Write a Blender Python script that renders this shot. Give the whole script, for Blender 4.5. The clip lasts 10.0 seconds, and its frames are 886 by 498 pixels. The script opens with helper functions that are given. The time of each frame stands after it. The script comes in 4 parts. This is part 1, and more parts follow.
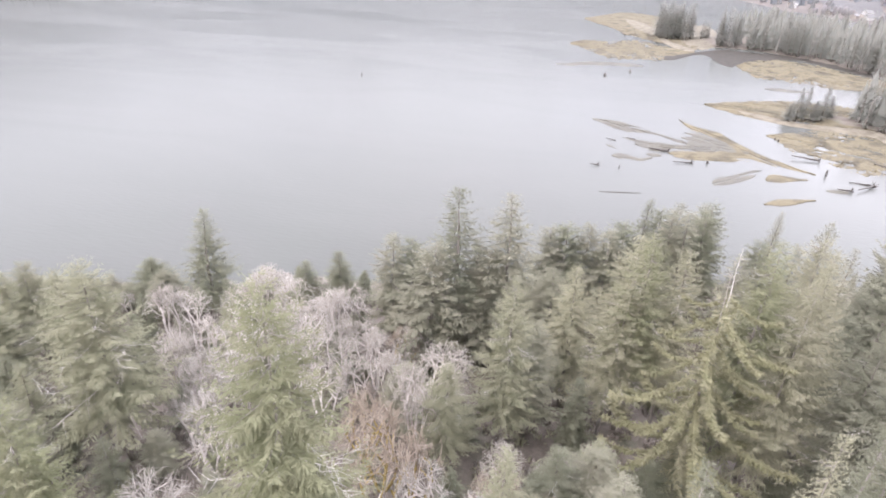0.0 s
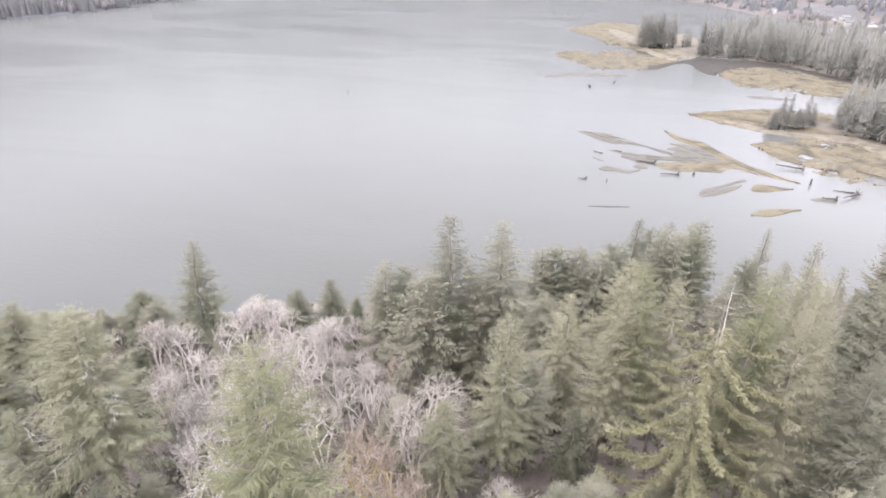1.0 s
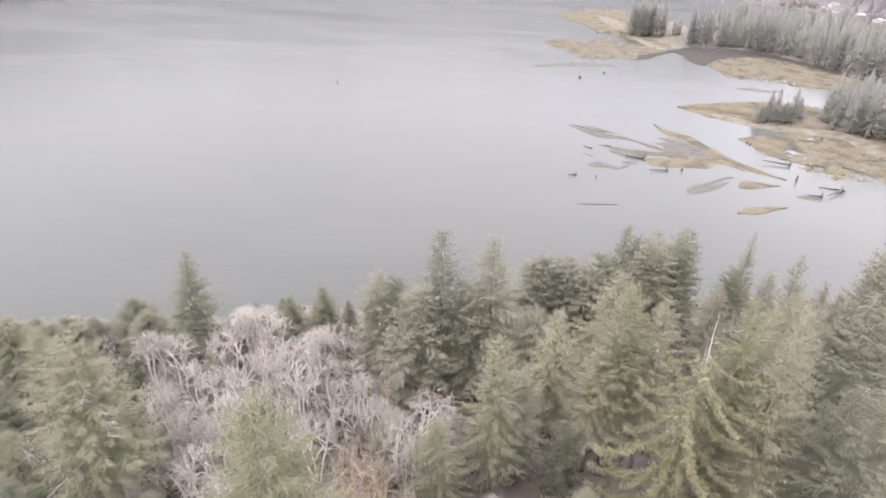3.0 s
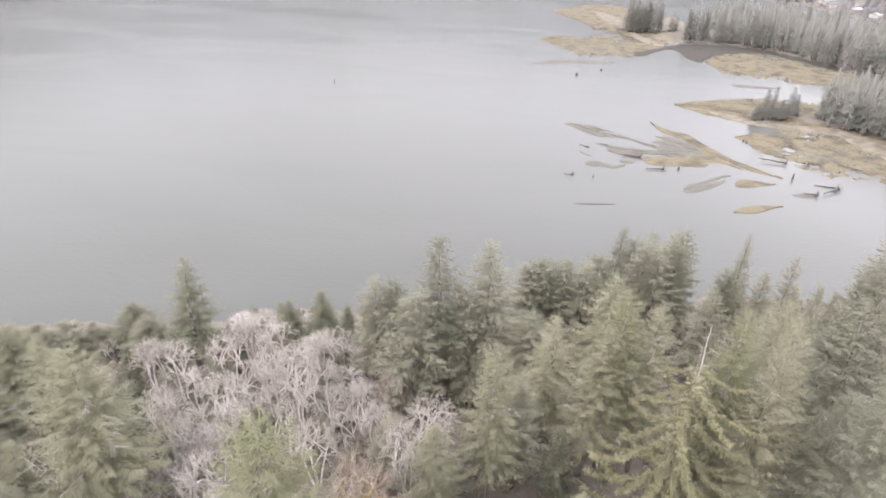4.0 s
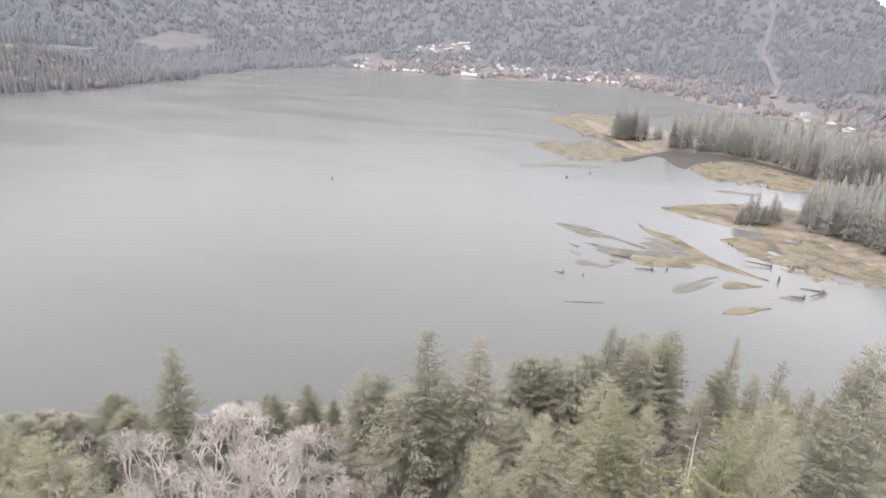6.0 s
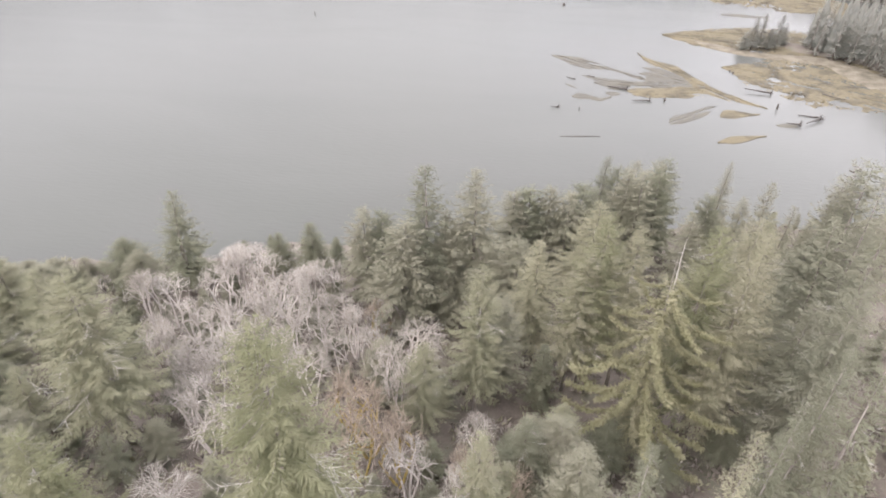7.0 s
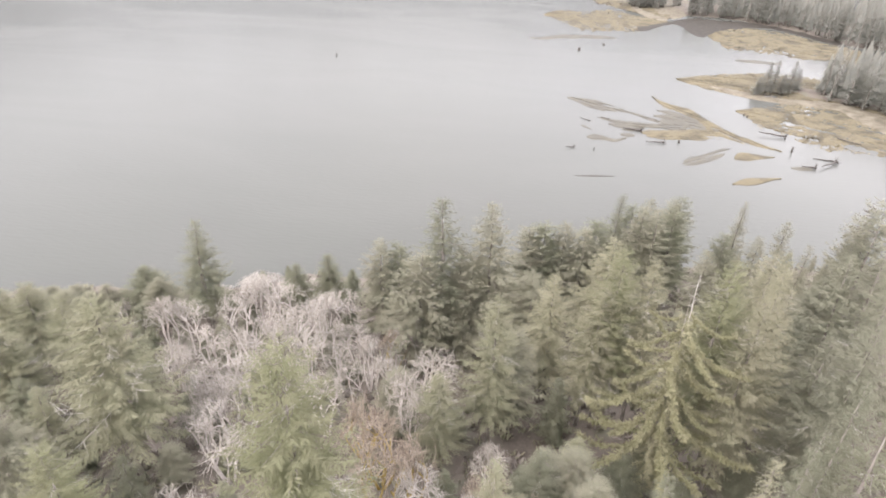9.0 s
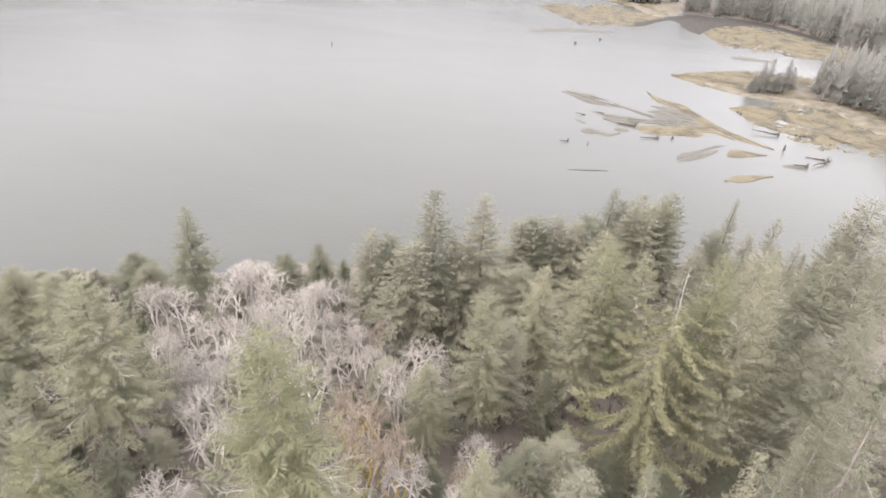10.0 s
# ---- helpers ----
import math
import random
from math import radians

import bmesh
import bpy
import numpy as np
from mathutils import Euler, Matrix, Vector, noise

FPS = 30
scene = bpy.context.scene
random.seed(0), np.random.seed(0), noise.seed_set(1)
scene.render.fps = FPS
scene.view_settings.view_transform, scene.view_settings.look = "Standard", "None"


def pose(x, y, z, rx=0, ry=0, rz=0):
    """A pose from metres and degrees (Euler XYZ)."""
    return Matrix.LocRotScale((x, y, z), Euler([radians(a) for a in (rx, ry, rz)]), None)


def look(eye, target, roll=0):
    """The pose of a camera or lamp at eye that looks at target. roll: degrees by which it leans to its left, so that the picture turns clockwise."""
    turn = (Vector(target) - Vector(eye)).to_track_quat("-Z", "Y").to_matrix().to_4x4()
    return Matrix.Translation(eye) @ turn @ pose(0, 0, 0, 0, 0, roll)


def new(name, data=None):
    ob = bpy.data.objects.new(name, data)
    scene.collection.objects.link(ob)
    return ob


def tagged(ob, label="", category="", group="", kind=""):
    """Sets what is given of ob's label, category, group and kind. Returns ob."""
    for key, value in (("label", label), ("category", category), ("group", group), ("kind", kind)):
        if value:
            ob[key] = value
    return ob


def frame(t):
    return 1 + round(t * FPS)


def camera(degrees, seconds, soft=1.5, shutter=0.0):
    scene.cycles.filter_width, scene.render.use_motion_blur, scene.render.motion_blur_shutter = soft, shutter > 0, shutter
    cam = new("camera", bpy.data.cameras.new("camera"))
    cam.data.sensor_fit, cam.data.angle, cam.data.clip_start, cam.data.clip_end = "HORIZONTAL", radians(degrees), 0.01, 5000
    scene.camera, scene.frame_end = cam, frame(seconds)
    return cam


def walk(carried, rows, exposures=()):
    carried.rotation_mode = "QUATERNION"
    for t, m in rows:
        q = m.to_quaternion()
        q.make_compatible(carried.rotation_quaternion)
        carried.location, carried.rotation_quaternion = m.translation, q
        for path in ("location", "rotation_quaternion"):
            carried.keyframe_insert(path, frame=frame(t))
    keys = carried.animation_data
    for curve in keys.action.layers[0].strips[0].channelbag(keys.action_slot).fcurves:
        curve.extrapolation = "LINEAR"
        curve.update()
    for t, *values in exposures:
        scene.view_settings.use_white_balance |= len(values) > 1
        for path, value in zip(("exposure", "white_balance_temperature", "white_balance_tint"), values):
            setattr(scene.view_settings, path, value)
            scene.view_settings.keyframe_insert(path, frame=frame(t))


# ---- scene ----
cam = camera(72.0, 10.0, soft=1.8)
# seconds, eye, yaw, pitch, roll
ROWS = [
    (0, 0.32, -0.27, 73.37, 14.96, -27.15, 2.18),
    (0.5, -0.09, 0.46, 74.73, 14.84, -27.10, 0.75),
    (1, -0.44, 1.01, 76.10, 13.92, -26.28, 1.17),
    (1.5, -0.72, 1.40, 77.42, 13.80, -26.47, 1.52),
    (2, -0.92, 1.66, 78.65, 13.70, -27.50, 1.67),
    (2.5, -1.05, 1.84, 79.77, 13.26, -28.41, 1.42),
    (3, -1.12, 1.97, 80.77, 12.78, -27.80, 1.63),
    (4.5, -0.90, 2.15, 83.22, 12.55, -28.36, 1.31),
    (4.9, -0.75, 2.02, 83.49, 12.49, -27.62, 2.18),
    (5, -0.70, 1.97, 83.53, 12.50, -24.68, 2.26),
    (5.1, -0.65, 1.91, 83.55, 12.40, -22.01, 2.77),
    (5.2, -0.60, 1.84, 83.55, 12.61, -19.57, 2.58),
    (5.5, -0.50, 1.50, 83.45, 12.50, -15.40, 2.70),
    (5.9, -0.35, 1.05, 83.10, 12.30, -18.00, 2.80),
    (6.3, -0.22, 0.46, 82.48, 11.95, -22.72, 2.57),
    (6.5, -0.23, 0.18, 82.31, 11.68, -23.98, 2.27),
    (6.6, -0.23, 0.03, 82.24, 11.55, -25.12, 1.80),
    (6.7, -0.24, -0.11, 82.17, 11.45, -29.42, 1.71),
    (6.8, -0.25, -0.25, 82.11, 11.53, -33.94, 0.67),
    (6.9, -0.26, -0.39, 82.06, 11.57, -34.82, 0.18),
    (7, -0.27, -0.53, 82.01, 11.08, -33.81, 1.27),
    (7.5, -0.34, -1.20, 81.87, 11.72, -31.40, 1.01),
    (8, -0.38, -1.74, 81.86, 12.15, -30.92, 1.37),
    (8.5, -0.38, -2.10, 81.87, 12.40, -30.95, 1.89),
    (9, -0.34, -2.29, 81.83, 12.65, -30.19, 1.52),
    (9.5, -0.25, -2.35, 81.71, 12.41, -29.68, 2.03),
    (10, -0.11, -2.26, 81.52, 11.82, -30.87, 2.95),
]
EXPOSURES = [(0.0, 1.96, 6280, 18), (3.0, 1.76, 6420, 18), (5.2, 1.76, 6480, 15), (6.5, 1.56, 6500, 16), (7.5, 1.76, 6650, 15), (10.0, 1.82, 6650, 15)]
walk(cam, [(t, pose(x, y, z, 90 + pitch, 0, yaw) @ pose(0, 0, 0, 0, 0, roll)) for t, x, y, z, yaw, pitch, roll in ROWS], EXPOSURES)

# ---------------------------------------------------------------- world and light
world = bpy.data.worlds.new("overcast_sky")
scene.world = world
world.use_nodes = True
wn, wl = world.node_tree.nodes, world.node_tree.links
wn.clear()
sky = wn.new("ShaderNodeTexSky")
sky.sky_type = "NISHITA"
sky.sun_disc = False
sky.sun_elevation, sky.sun_rotation = radians(38), radians(-150)
sky.air_density, sky.dust_density, sky.ozone_density = 1.0, 4.0, 1.0
cloud = wn.new("ShaderNodeTexNoise")
cloud.inputs["Scale"].default_value, cloud.inputs["Detail"].default_value = 2.2, 5
ramp = wn.new("ShaderNodeValToRGB")
ramp.color_ramp.elements[0].color, ramp.color_ramp.elements[1].color = (7.6, 7.8, 8.3, 1), (10.6, 10.5, 10.7, 1)
ramp.color_ramp.elements[0].position, ramp.color_ramp.elements[1].position = 0.3, 0.7
mix = wn.new("ShaderNodeMix")
mix.data_type = "RGBA"
mix.inputs["Factor"].default_value = 0.9
back = wn.new("ShaderNodeBackground")
back.inputs["Strength"].default_value = 0.113
wout = wn.new("ShaderNodeOutputWorld")
wl.new(cloud.outputs["Fac"], ramp.inputs["Fac"])
wl.new(sky.outputs["Color"], mix.inputs["A"])
wl.new(ramp.outputs["Color"], mix.inputs["B"])
wl.new(mix.outputs["Result"], back.inputs["Color"])
wl.new(back.outputs["Background"], wout.inputs["Surface"])

sun_data = bpy.data.lights.new("sun", "SUN")
sun_data.energy, sun_data.angle, sun_data.color = 0.65, radians(40), (1.0, 0.95, 0.88)
sun = new("sun", sun_data)
sun.matrix_world = look((-200, -350, 400), (0, 0, 0))
scene.view_settings.exposure = 0.0


# ---------------------------------------------------------------- materials
def mat(name, stops, rough=0.9, scale=1.0, detail=6, island=0.0, objvar=0.0, bump=0.0, bump_scale=20.0, fine=0.0, fine_scale=30.0,
        spec=0.3, through_light=0.0, coords="Object", stretch=(1, 1, 1), distort=0.0, tuft=0.0):
    """Noise colour ramp, with a finer second noise, variation by island and by object, and bump."""
    m = bpy.data.materials.new(name)
    m.use_nodes = True
    n, l = m.node_tree.nodes, m.node_tree.links
    bsdf = n["Principled BSDF"]
    tc = n.new("ShaderNodeTexCoord")
    mp = n.new("ShaderNodeMapping")
    mp.inputs["Scale"].default_value = stretch
    l.new(tc.outputs[coords], mp.inputs["Vector"])
    nz = n.new("ShaderNodeTexNoise")
    nz.inputs["Scale"].default_value, nz.inputs["Detail"].default_value = scale, detail
    nz.inputs["Distortion"].default_value = distort
    l.new(mp.outputs["Vector"], nz.inputs["Vector"])
    fac = nz.outputs["Fac"]

    def add(a, b, k):
        q = n.new("ShaderNodeMath")
        q.operation = "MULTIPLY_ADD"
        q.inputs[1].default_value = k
        l.new(b, q.inputs[0])
        l.new(a, q.inputs[2])
        s = n.new("ShaderNodeMath")
        s.operation = "SUBTRACT"
        s.inputs[1].default_value = k * 0.5
        l.new(q.outputs[0], s.inputs[0])
        return s.outputs[0]

    if fine:
        f = n.new("ShaderNodeTexNoise")
        f.inputs["Scale"].default_value, f.inputs["Detail"].default_value = fine_scale, 4
        l.new(mp.outputs["Vector"], f.inputs["Vector"])
        fac = add(fac, f.outputs["Fac"], fine)
    if island:
        g = n.new("ShaderNodeNewGeometry")
        fac = add(fac, g.outputs["Random Per Island"], island)
    if objvar:
        o = n.new("ShaderNodeObjectInfo")
        fac = add(fac, o.outputs["Random"], objvar)
    cr = n.new("ShaderNodeValToRGB")
    els = cr.color_ramp.elements
    while len(els) < len(stops):
        els.new(0.5)
    for e, (p, c) in zip(els, stops):
        e.position, e.color = p, (*c, 1)
    l.new(fac, cr.inputs["Fac"])
    l.new(cr.outputs["Color"], bsdf.inputs["Base Color"])
    bsdf.inputs["Roughness"].default_value = rough
    bsdf.inputs["Specular IOR Level"].default_value = spec
    if bump:
        bn = n.new("ShaderNodeTexNoise")
        bn.inputs["Scale"].default_value, bn.inputs["Detail"].default_value = bump_scale, 6
        l.new(mp.outputs["Vector"], bn.inputs["Vector"])
        b = n.new("ShaderNodeBump")
        b.inputs["Strength"].default_value, b.inputs["Distance"].default_value = 0.6, bump
        l.new(bn.outputs["Fac"], b.inputs["Height"])
        l.new(b.outputs["Normal"], bsdf.inputs["Normal"])
    if tuft:
        # needles stand every way round their twig, so a spray takes light much as a tuft that faces the sky
        gn = n.new("ShaderNodeNewGeometry")
        own = n.new("ShaderNodeVectorMath")
        own.operation = "SCALE"
        own.inputs["Scale"].default_value = 1 - tuft
        l.new(gn.outputs["Normal"], own.inputs[0])
        raised = n.new("ShaderNodeVectorMath")
        raised.inputs[1].default_value = (0, 0, tuft)
        l.new(own.outputs["Vector"], raised.inputs[0])
        unit = n.new("ShaderNodeVectorMath")
        unit.operation = "NORMALIZE"
        l.new(raised.outputs["Vector"], unit.inputs[0])
        l.new(unit.outputs["Vector"], bsdf.inputs["Normal"])
    if through_light:
        tr = n.new("ShaderNodeBsdfTranslucent")
        l.new(cr.outputs["Color"], tr.inputs["Color"])
        ms = n.new("ShaderNodeMixShader")
        ms.inputs["Fac"].default_value = through_light
        l.new(bsdf.outputs["BSDF"], ms.inputs[1])
        l.new(tr.outputs["BSDF"], ms.inputs[2])
        l.new(ms.outputs["Shader"], n["Material Output"].inputs["Surface"])
    return m


def needles(name, dark, mid, light, brown=0.3):
    """Needle colour that varies by twig, by bough and by tree, with dull brownish patches."""
    m = mat(name, [(0.25, dark), (0.5, mid), (0.8, light)], rough=0.85, scale=0.35, detail=4, island=0.25, objvar=0.25, spec=0.0, through_light=0.4, tuft=0.6)
    if not brown:
        return m
    n, l = m.node_tree.nodes, m.node_tree.links
    ramp = next(q for q in n if q.bl_idname == "ShaderNodeValToRGB")
    patch = n.new("ShaderNodeTexNoise")
    patch.inputs["Scale"].default_value, patch.inputs["Detail"].default_value = 0.22, 3
    span = n.new("ShaderNodeMapRange")
    span.inputs["From Min"].default_value, span.inputs["From Max"].default_value = 0.42, 0.68
    span.inputs["To Max"].default_value = brown
    dull = n.new("ShaderNodeMix")
    dull.data_type = "RGBA"
    tone = sum(mid) / 3
    dull.inputs["B"].default_value = (tone * 1.12, tone * 0.98, tone * 0.78, 1)
    l.new(n["Mapping"].outputs["Vector"], patch.inputs["Vector"])
    l.new(patch.outputs["Fac"], span.inputs["Value"])
    l.new(span.outputs["Result"], dull.inputs["Factor"])
    l.new(ramp.outputs["Color"], dull.inputs["A"])
    for name_, socket in (("Principled BSDF", "Base Color"), ("Translucent BSDF", "Color")):
        l.new(dull.outputs["Result"], n[name_].inputs[socket])
    return m


NEEDLES = {
    "green": needles("spruce_needles_green", (0.239, 0.238, 0.168), (0.290, 0.289, 0.201), (0.333, 0.332, 0.232)),
    "deep": needles("spruce_needles_deep_green", (0.178, 0.183, 0.135), (0.214, 0.220, 0.159), (0.252, 0.258, 0.188)),
    "fresh": needles("spruce_needles_yellow_green", (0.225, 0.232, 0.145), (0.279, 0.285, 0.179), (0.316, 0.322, 0.202)),
    "olive": needles("spruce_needles_olive", (0.265, 0.257, 0.182), (0.332, 0.321, 0.230), (0.381, 0.370, 0.264)),
    "dark": needles("spruce_needles_dark", (0.237, 0.232, 0.178), (0.271, 0.266, 0.202), (0.309, 0.303, 0.234)),
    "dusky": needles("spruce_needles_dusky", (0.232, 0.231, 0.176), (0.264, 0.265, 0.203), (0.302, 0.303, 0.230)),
    "moss": needles("spruce_needles_mossy", (0.268, 0.257, 0.175), (0.340, 0.327, 0.222), (0.411, 0.394, 0.266)),
    "pale": needles("spruce_needles_sparse", (0.202, 0.191, 0.159), (0.265, 0.253, 0.209), (0.339, 0.322, 0.267)),
    # island needles lightened and greyed to paint the haze over the marsh
    "far": needles("hazed_far_needles", (0.269, 0.274, 0.249), (0.294, 0.297, 0.269), (0.320, 0.320, 0.291)),
    # bank and hazy carry the distance haze as blue-grey in the base colour
    "bank": needles("hazed_shore_needles", (0.160, 0.164, 0.171), (0.188, 0.191, 0.197), (0.232, 0.230, 0.233)),
    "hazy": mat("hazed_conifer_needles", [(0.3, (0.215, 0.229, 0.245)), (0.5, (0.228, 0.242, 0.255)), (0.7, (0.244, 0.254, 0.266))], rough=0.9, scale=0.008, detail=5, island=0.05, spec=0.0, through_light=0.4, tuft=0.85),
}
HANGING_MOSS = needles("hanging_yellow_moss", (0.2, 0.196, 0.12), (0.265, 0.258, 0.155), (0.34, 0.328, 0.205))
CLEARED = mat("cleared_hillside_scrub", [(0.3, (0.1, 0.098, 0.099)), (0.7, (0.125, 0.121, 0.12))], scale=0.05, fine=0.4, fine_scale=0.3)
BARK = mat("grey_brown_bark", [(0.3, (0.18, 0.158, 0.14)), (0.7, (0.33, 0.3, 0.275))], scale=3, bump=0.03, stretch=(1, 1, 0.2), fine=0.3)
PALE_BARK = mat("pale_alder_bark", [(0.3, (0.426, 0.385, 0.362)), (0.7, (0.650, 0.600, 0.567))], scale=2.5, fine=0.3, objvar=0.15, stretch=(1, 1, 0.5))
DRY_BRANCH = mat("bare_grey_branch", [(0.3, (0.38, 0.355, 0.333)), (0.7, (0.56, 0.53, 0.503))], scale=4, fine=0.3, objvar=0.3)
TWIGS = mat("pale_alder_twigs", [(0.2, (0.340, 0.308, 0.277)), (0.6, (0.439, 0.403, 0.365)), (0.9, (0.560, 0.521, 0.475))], scale=0.8, island=0.5, objvar=0.25)
RUST_TWIGS = mat("rusty_alder_twigs", [(0.2, (0.25, 0.204, 0.16)), (0.6, (0.345, 0.285, 0.23)), (0.9, (0.45, 0.385, 0.325))], scale=0.8, island=0.5, objvar=0.2)
MOSS_BARK = mat("mossy_alder_bark", [(0.3, (0.25, 0.19, 0.07)), (0.7, (0.42, 0.32, 0.11))], scale=1.5, fine=0.4)
FLOOR = mat("forest_floor", [(0.25, (0.115, 0.098, 0.083)), (0.5, (0.16, 0.136, 0.117)), (0.75, (0.134, 0.133, 0.098))], scale=0.25, detail=10, fine=0.5, fine_scale=2.5, bump=0.2, bump_scale=2)
MARSH = mat("marsh_grass", [(0.3, (0.062, 0.054, 0.04)), (0.45, (0.104, 0.09, 0.06)), (0.57, (0.152, 0.13, 0.084)), (0.72, (0.1, 0.087, 0.062))], scale=0.11, detail=9, fine=0.45, fine_scale=1.2, bump=0.08, bump_scale=3, stretch=(1, 1, 1), distort=0.6)
MUD = mat("tidal_mud", [(0.3, (0.066, 0.062, 0.051)), (0.5, (0.088, 0.082, 0.066)), (0.7, (0.1, 0.092, 0.07))], rough=0.6, scale=0.12, detail=9, fine=0.4, fine_scale=1.5, bump=0.05, bump_scale=4)
STRAW = mat("dry_reed_bank", [(0.32, (0.1, 0.088, 0.064)), (0.5, (0.155, 0.136, 0.104)), (0.68, (0.2, 0.178, 0.14))], scale=0.2, detail=9, fine=0.5, fine_scale=2, bump=0.1, bump_scale=3)
# wet bank colour, used too for the painted tree reflection in the cove
BANK_AND_REFLECTION = mat("wet_bank_and_reflection", [(0.3, (0.04, 0.036, 0.032)), (0.7, (0.07, 0.063, 0.054))], spec=0.1, rough=0.7, scale=0.3, fine=0.4, fine_scale=2)
DRIFT = mat("weathered_driftwood", [(0.3, (0.055, 0.05, 0.047)), (0.7, (0.13, 0.118, 0.108))], scale=3, fine=0.3, stretch=(1, 1, 0.3))
# hillside ground with aerial haze painted in as a bluish tint
HILL = mat("hazed_wooded_hillside", [(0.3, (0.09, 0.096, 0.104)), (0.5, (0.095, 0.101, 0.109)), (0.62, (0.1, 0.105, 0.112)), (0.75, (0.106, 0.108, 0.114))], scale=0.006, detail=12, fine=0.5, fine_scale=0.07, bump=0.6, bump_scale=0.06)
FLATS = mat("shore_flats", [(0.3, (0.1, 0.089, 0.083)), (0.55, (0.135, 0.118, 0.108)), (0.75, (0.17, 0.155, 0.14))], scale=0.02, detail=10, fine=0.4, fine_scale=0.15)
BARE_FAR = needles("distant_bare_woods", (0.226, 0.214, 0.222), (0.258, 0.245, 0.251), (0.295, 0.278, 0.283))
WHITE = mat("white_painted_wall", [(0.3, (0.4, 0.39, 0.38)), (0.7, (0.55, 0.54, 0.53))], scale=0.4, objvar=0.6)
BEIGE = mat("tan_painted_wall", [(0.3, (0.24, 0.215, 0.195)), (0.7, (0.34, 0.31, 0.28))], scale=0.4, objvar=0.6)
ROOF = mat("grey_shingle_roof", [(0.3, (0.15, 0.147, 0.147)), (0.7, (0.3, 0.29, 0.29))], scale=0.6, objvar=0.9)
SHRUB = mat("winter_shrub_twigs", [(0.25, (0.19, 0.165, 0.145)), (0.6, (0.26, 0.228, 0.203)), (0.85, (0.345, 0.31, 0.285))], scale=0.3, island=0.5)


def water_material():
    m = bpy.data.materials.new("silty_lake_water")
    m.use_nodes = True
    n, l = m.node_tree.nodes, m.node_tree.links
    b = n["Principled BSDF"]
    tc = n.new("ShaderNodeTexCoord")
    big = n.new("ShaderNodeTexNoise")
    mp = n.new("ShaderNodeMapping")
    mp.inputs["Scale"].default_value, mp.inputs["Rotation"].default_value = (0.006, 0.016, 1), (0, 0, radians(12))
    big.inputs["Scale"].default_value, big.inputs["Detail"].default_value, big.inputs["Distortion"].default_value = 1.0, 5, 0.8
    l.new(tc.outputs["Object"], mp.inputs["Vector"])
    l.new(mp.outputs["Vector"], big.inputs["Vector"])
    cr = n.new("ShaderNodeValToRGB")
    cr.color_ramp.elements[0].position, cr.color_ramp.elements[1].position = 0.3, 0.7
    cr.color_ramp.elements[0].color, cr.color_ramp.elements[1].color = (0.096, 0.0995, 0.0915, 1), (0.11, 0.1125, 0.105, 1)
    l.new(big.outputs["Fac"], cr.inputs["Fac"])
    l.new(cr.outputs["Color"], b.inputs["Base Color"])
    rr = n.new("ShaderNodeMapRange")
    rr.inputs["To Min"].default_value, rr.inputs["To Max"].default_value = 0.12, 0.3
    l.new(big.outputs["Fac"], rr.inputs["Value"])
    l.new(rr.outputs["Result"], b.inputs["Roughness"])
    b.inputs["IOR"].default_value = 1.33
    # wind-ruffled open lake, calmer and glossier in the shelter of the marsh
    shelter = n.new("ShaderNodeTexGradient")
    shelter.gradient_type = "QUADRATIC_SPHERE"
    sm = n.new("ShaderNodeMapping")
    sm.vector_type = "TEXTURE"
    sm.inputs["Location"].default_value, sm.inputs["Scale"].default_value = (130, 330, 0), (230, 380, 1)
    sr = n.new("ShaderNodeMapRange")
    sr.inputs["To Min"].default_value, sr.inputs["To Max"].default_value = 0.115, 0.5
    l.new(tc.outputs["Object"], sm.inputs["Vector"])
    l.new(sm.outputs["Vector"], shelter.inputs["Vector"])
    l.new(shelter.outputs["Fac"], sr.inputs["Value"])
    l.new(sr.outputs["Result"], b.inputs["Specular IOR Level"])
    rip = n.new("ShaderNodeTexNoise")
    rm = n.new("ShaderNodeMapping")
    rm.inputs["Scale"].default_value, rm.inputs["Rotation"].default_value = (0.25, 0.9, 1), (0, 0, radians(-25))
    rip.inputs["Scale"].default_value, rip.inputs["Detail"].default_value = 1.0, 6
    l.new(tc.outputs["Object"], rm.inputs["Vector"])
    l.new(rm.outputs["Vector"], rip.inputs["Vector"])
    bm_ = n.new("ShaderNodeBump")
    bm_.inputs["Strength"].default_value, bm_.inputs["Distance"].default_value = 0.25, 0.25
    l.new(rip.outputs["Fac"], bm_.inputs["Height"])
    l.new(bm_.outputs["Normal"], b.inputs["Normal"])
    return m


WATER = water_material()



# ---------------------------------------------------------------- mesh helpers
def mesh_from(name, verts, faces, material, smooth=False):
    me = bpy.data.meshes.new(name)
    me.from_pydata(verts if isinstance(verts, list) else verts.tolist(), [], faces if isinstance(faces, list) else faces.tolist())
    me.materials.append(material)
    if smooth:
        me.polygons.foreach_set("use_smooth", [True] * len(me.polygons))
    me.update()
    return me


def piece(name, me, parent, material=None, label=""):
    """A mesh as a part under its thing; a material of its own overrides the mesh's."""
    ob = new(name, me)
    ob.parent = parent
    if material:
        ob.material_slots[0].link = "OBJECT"
        ob.material_slots[0].material = material
    if label:
        tagged(ob, label)
    return ob


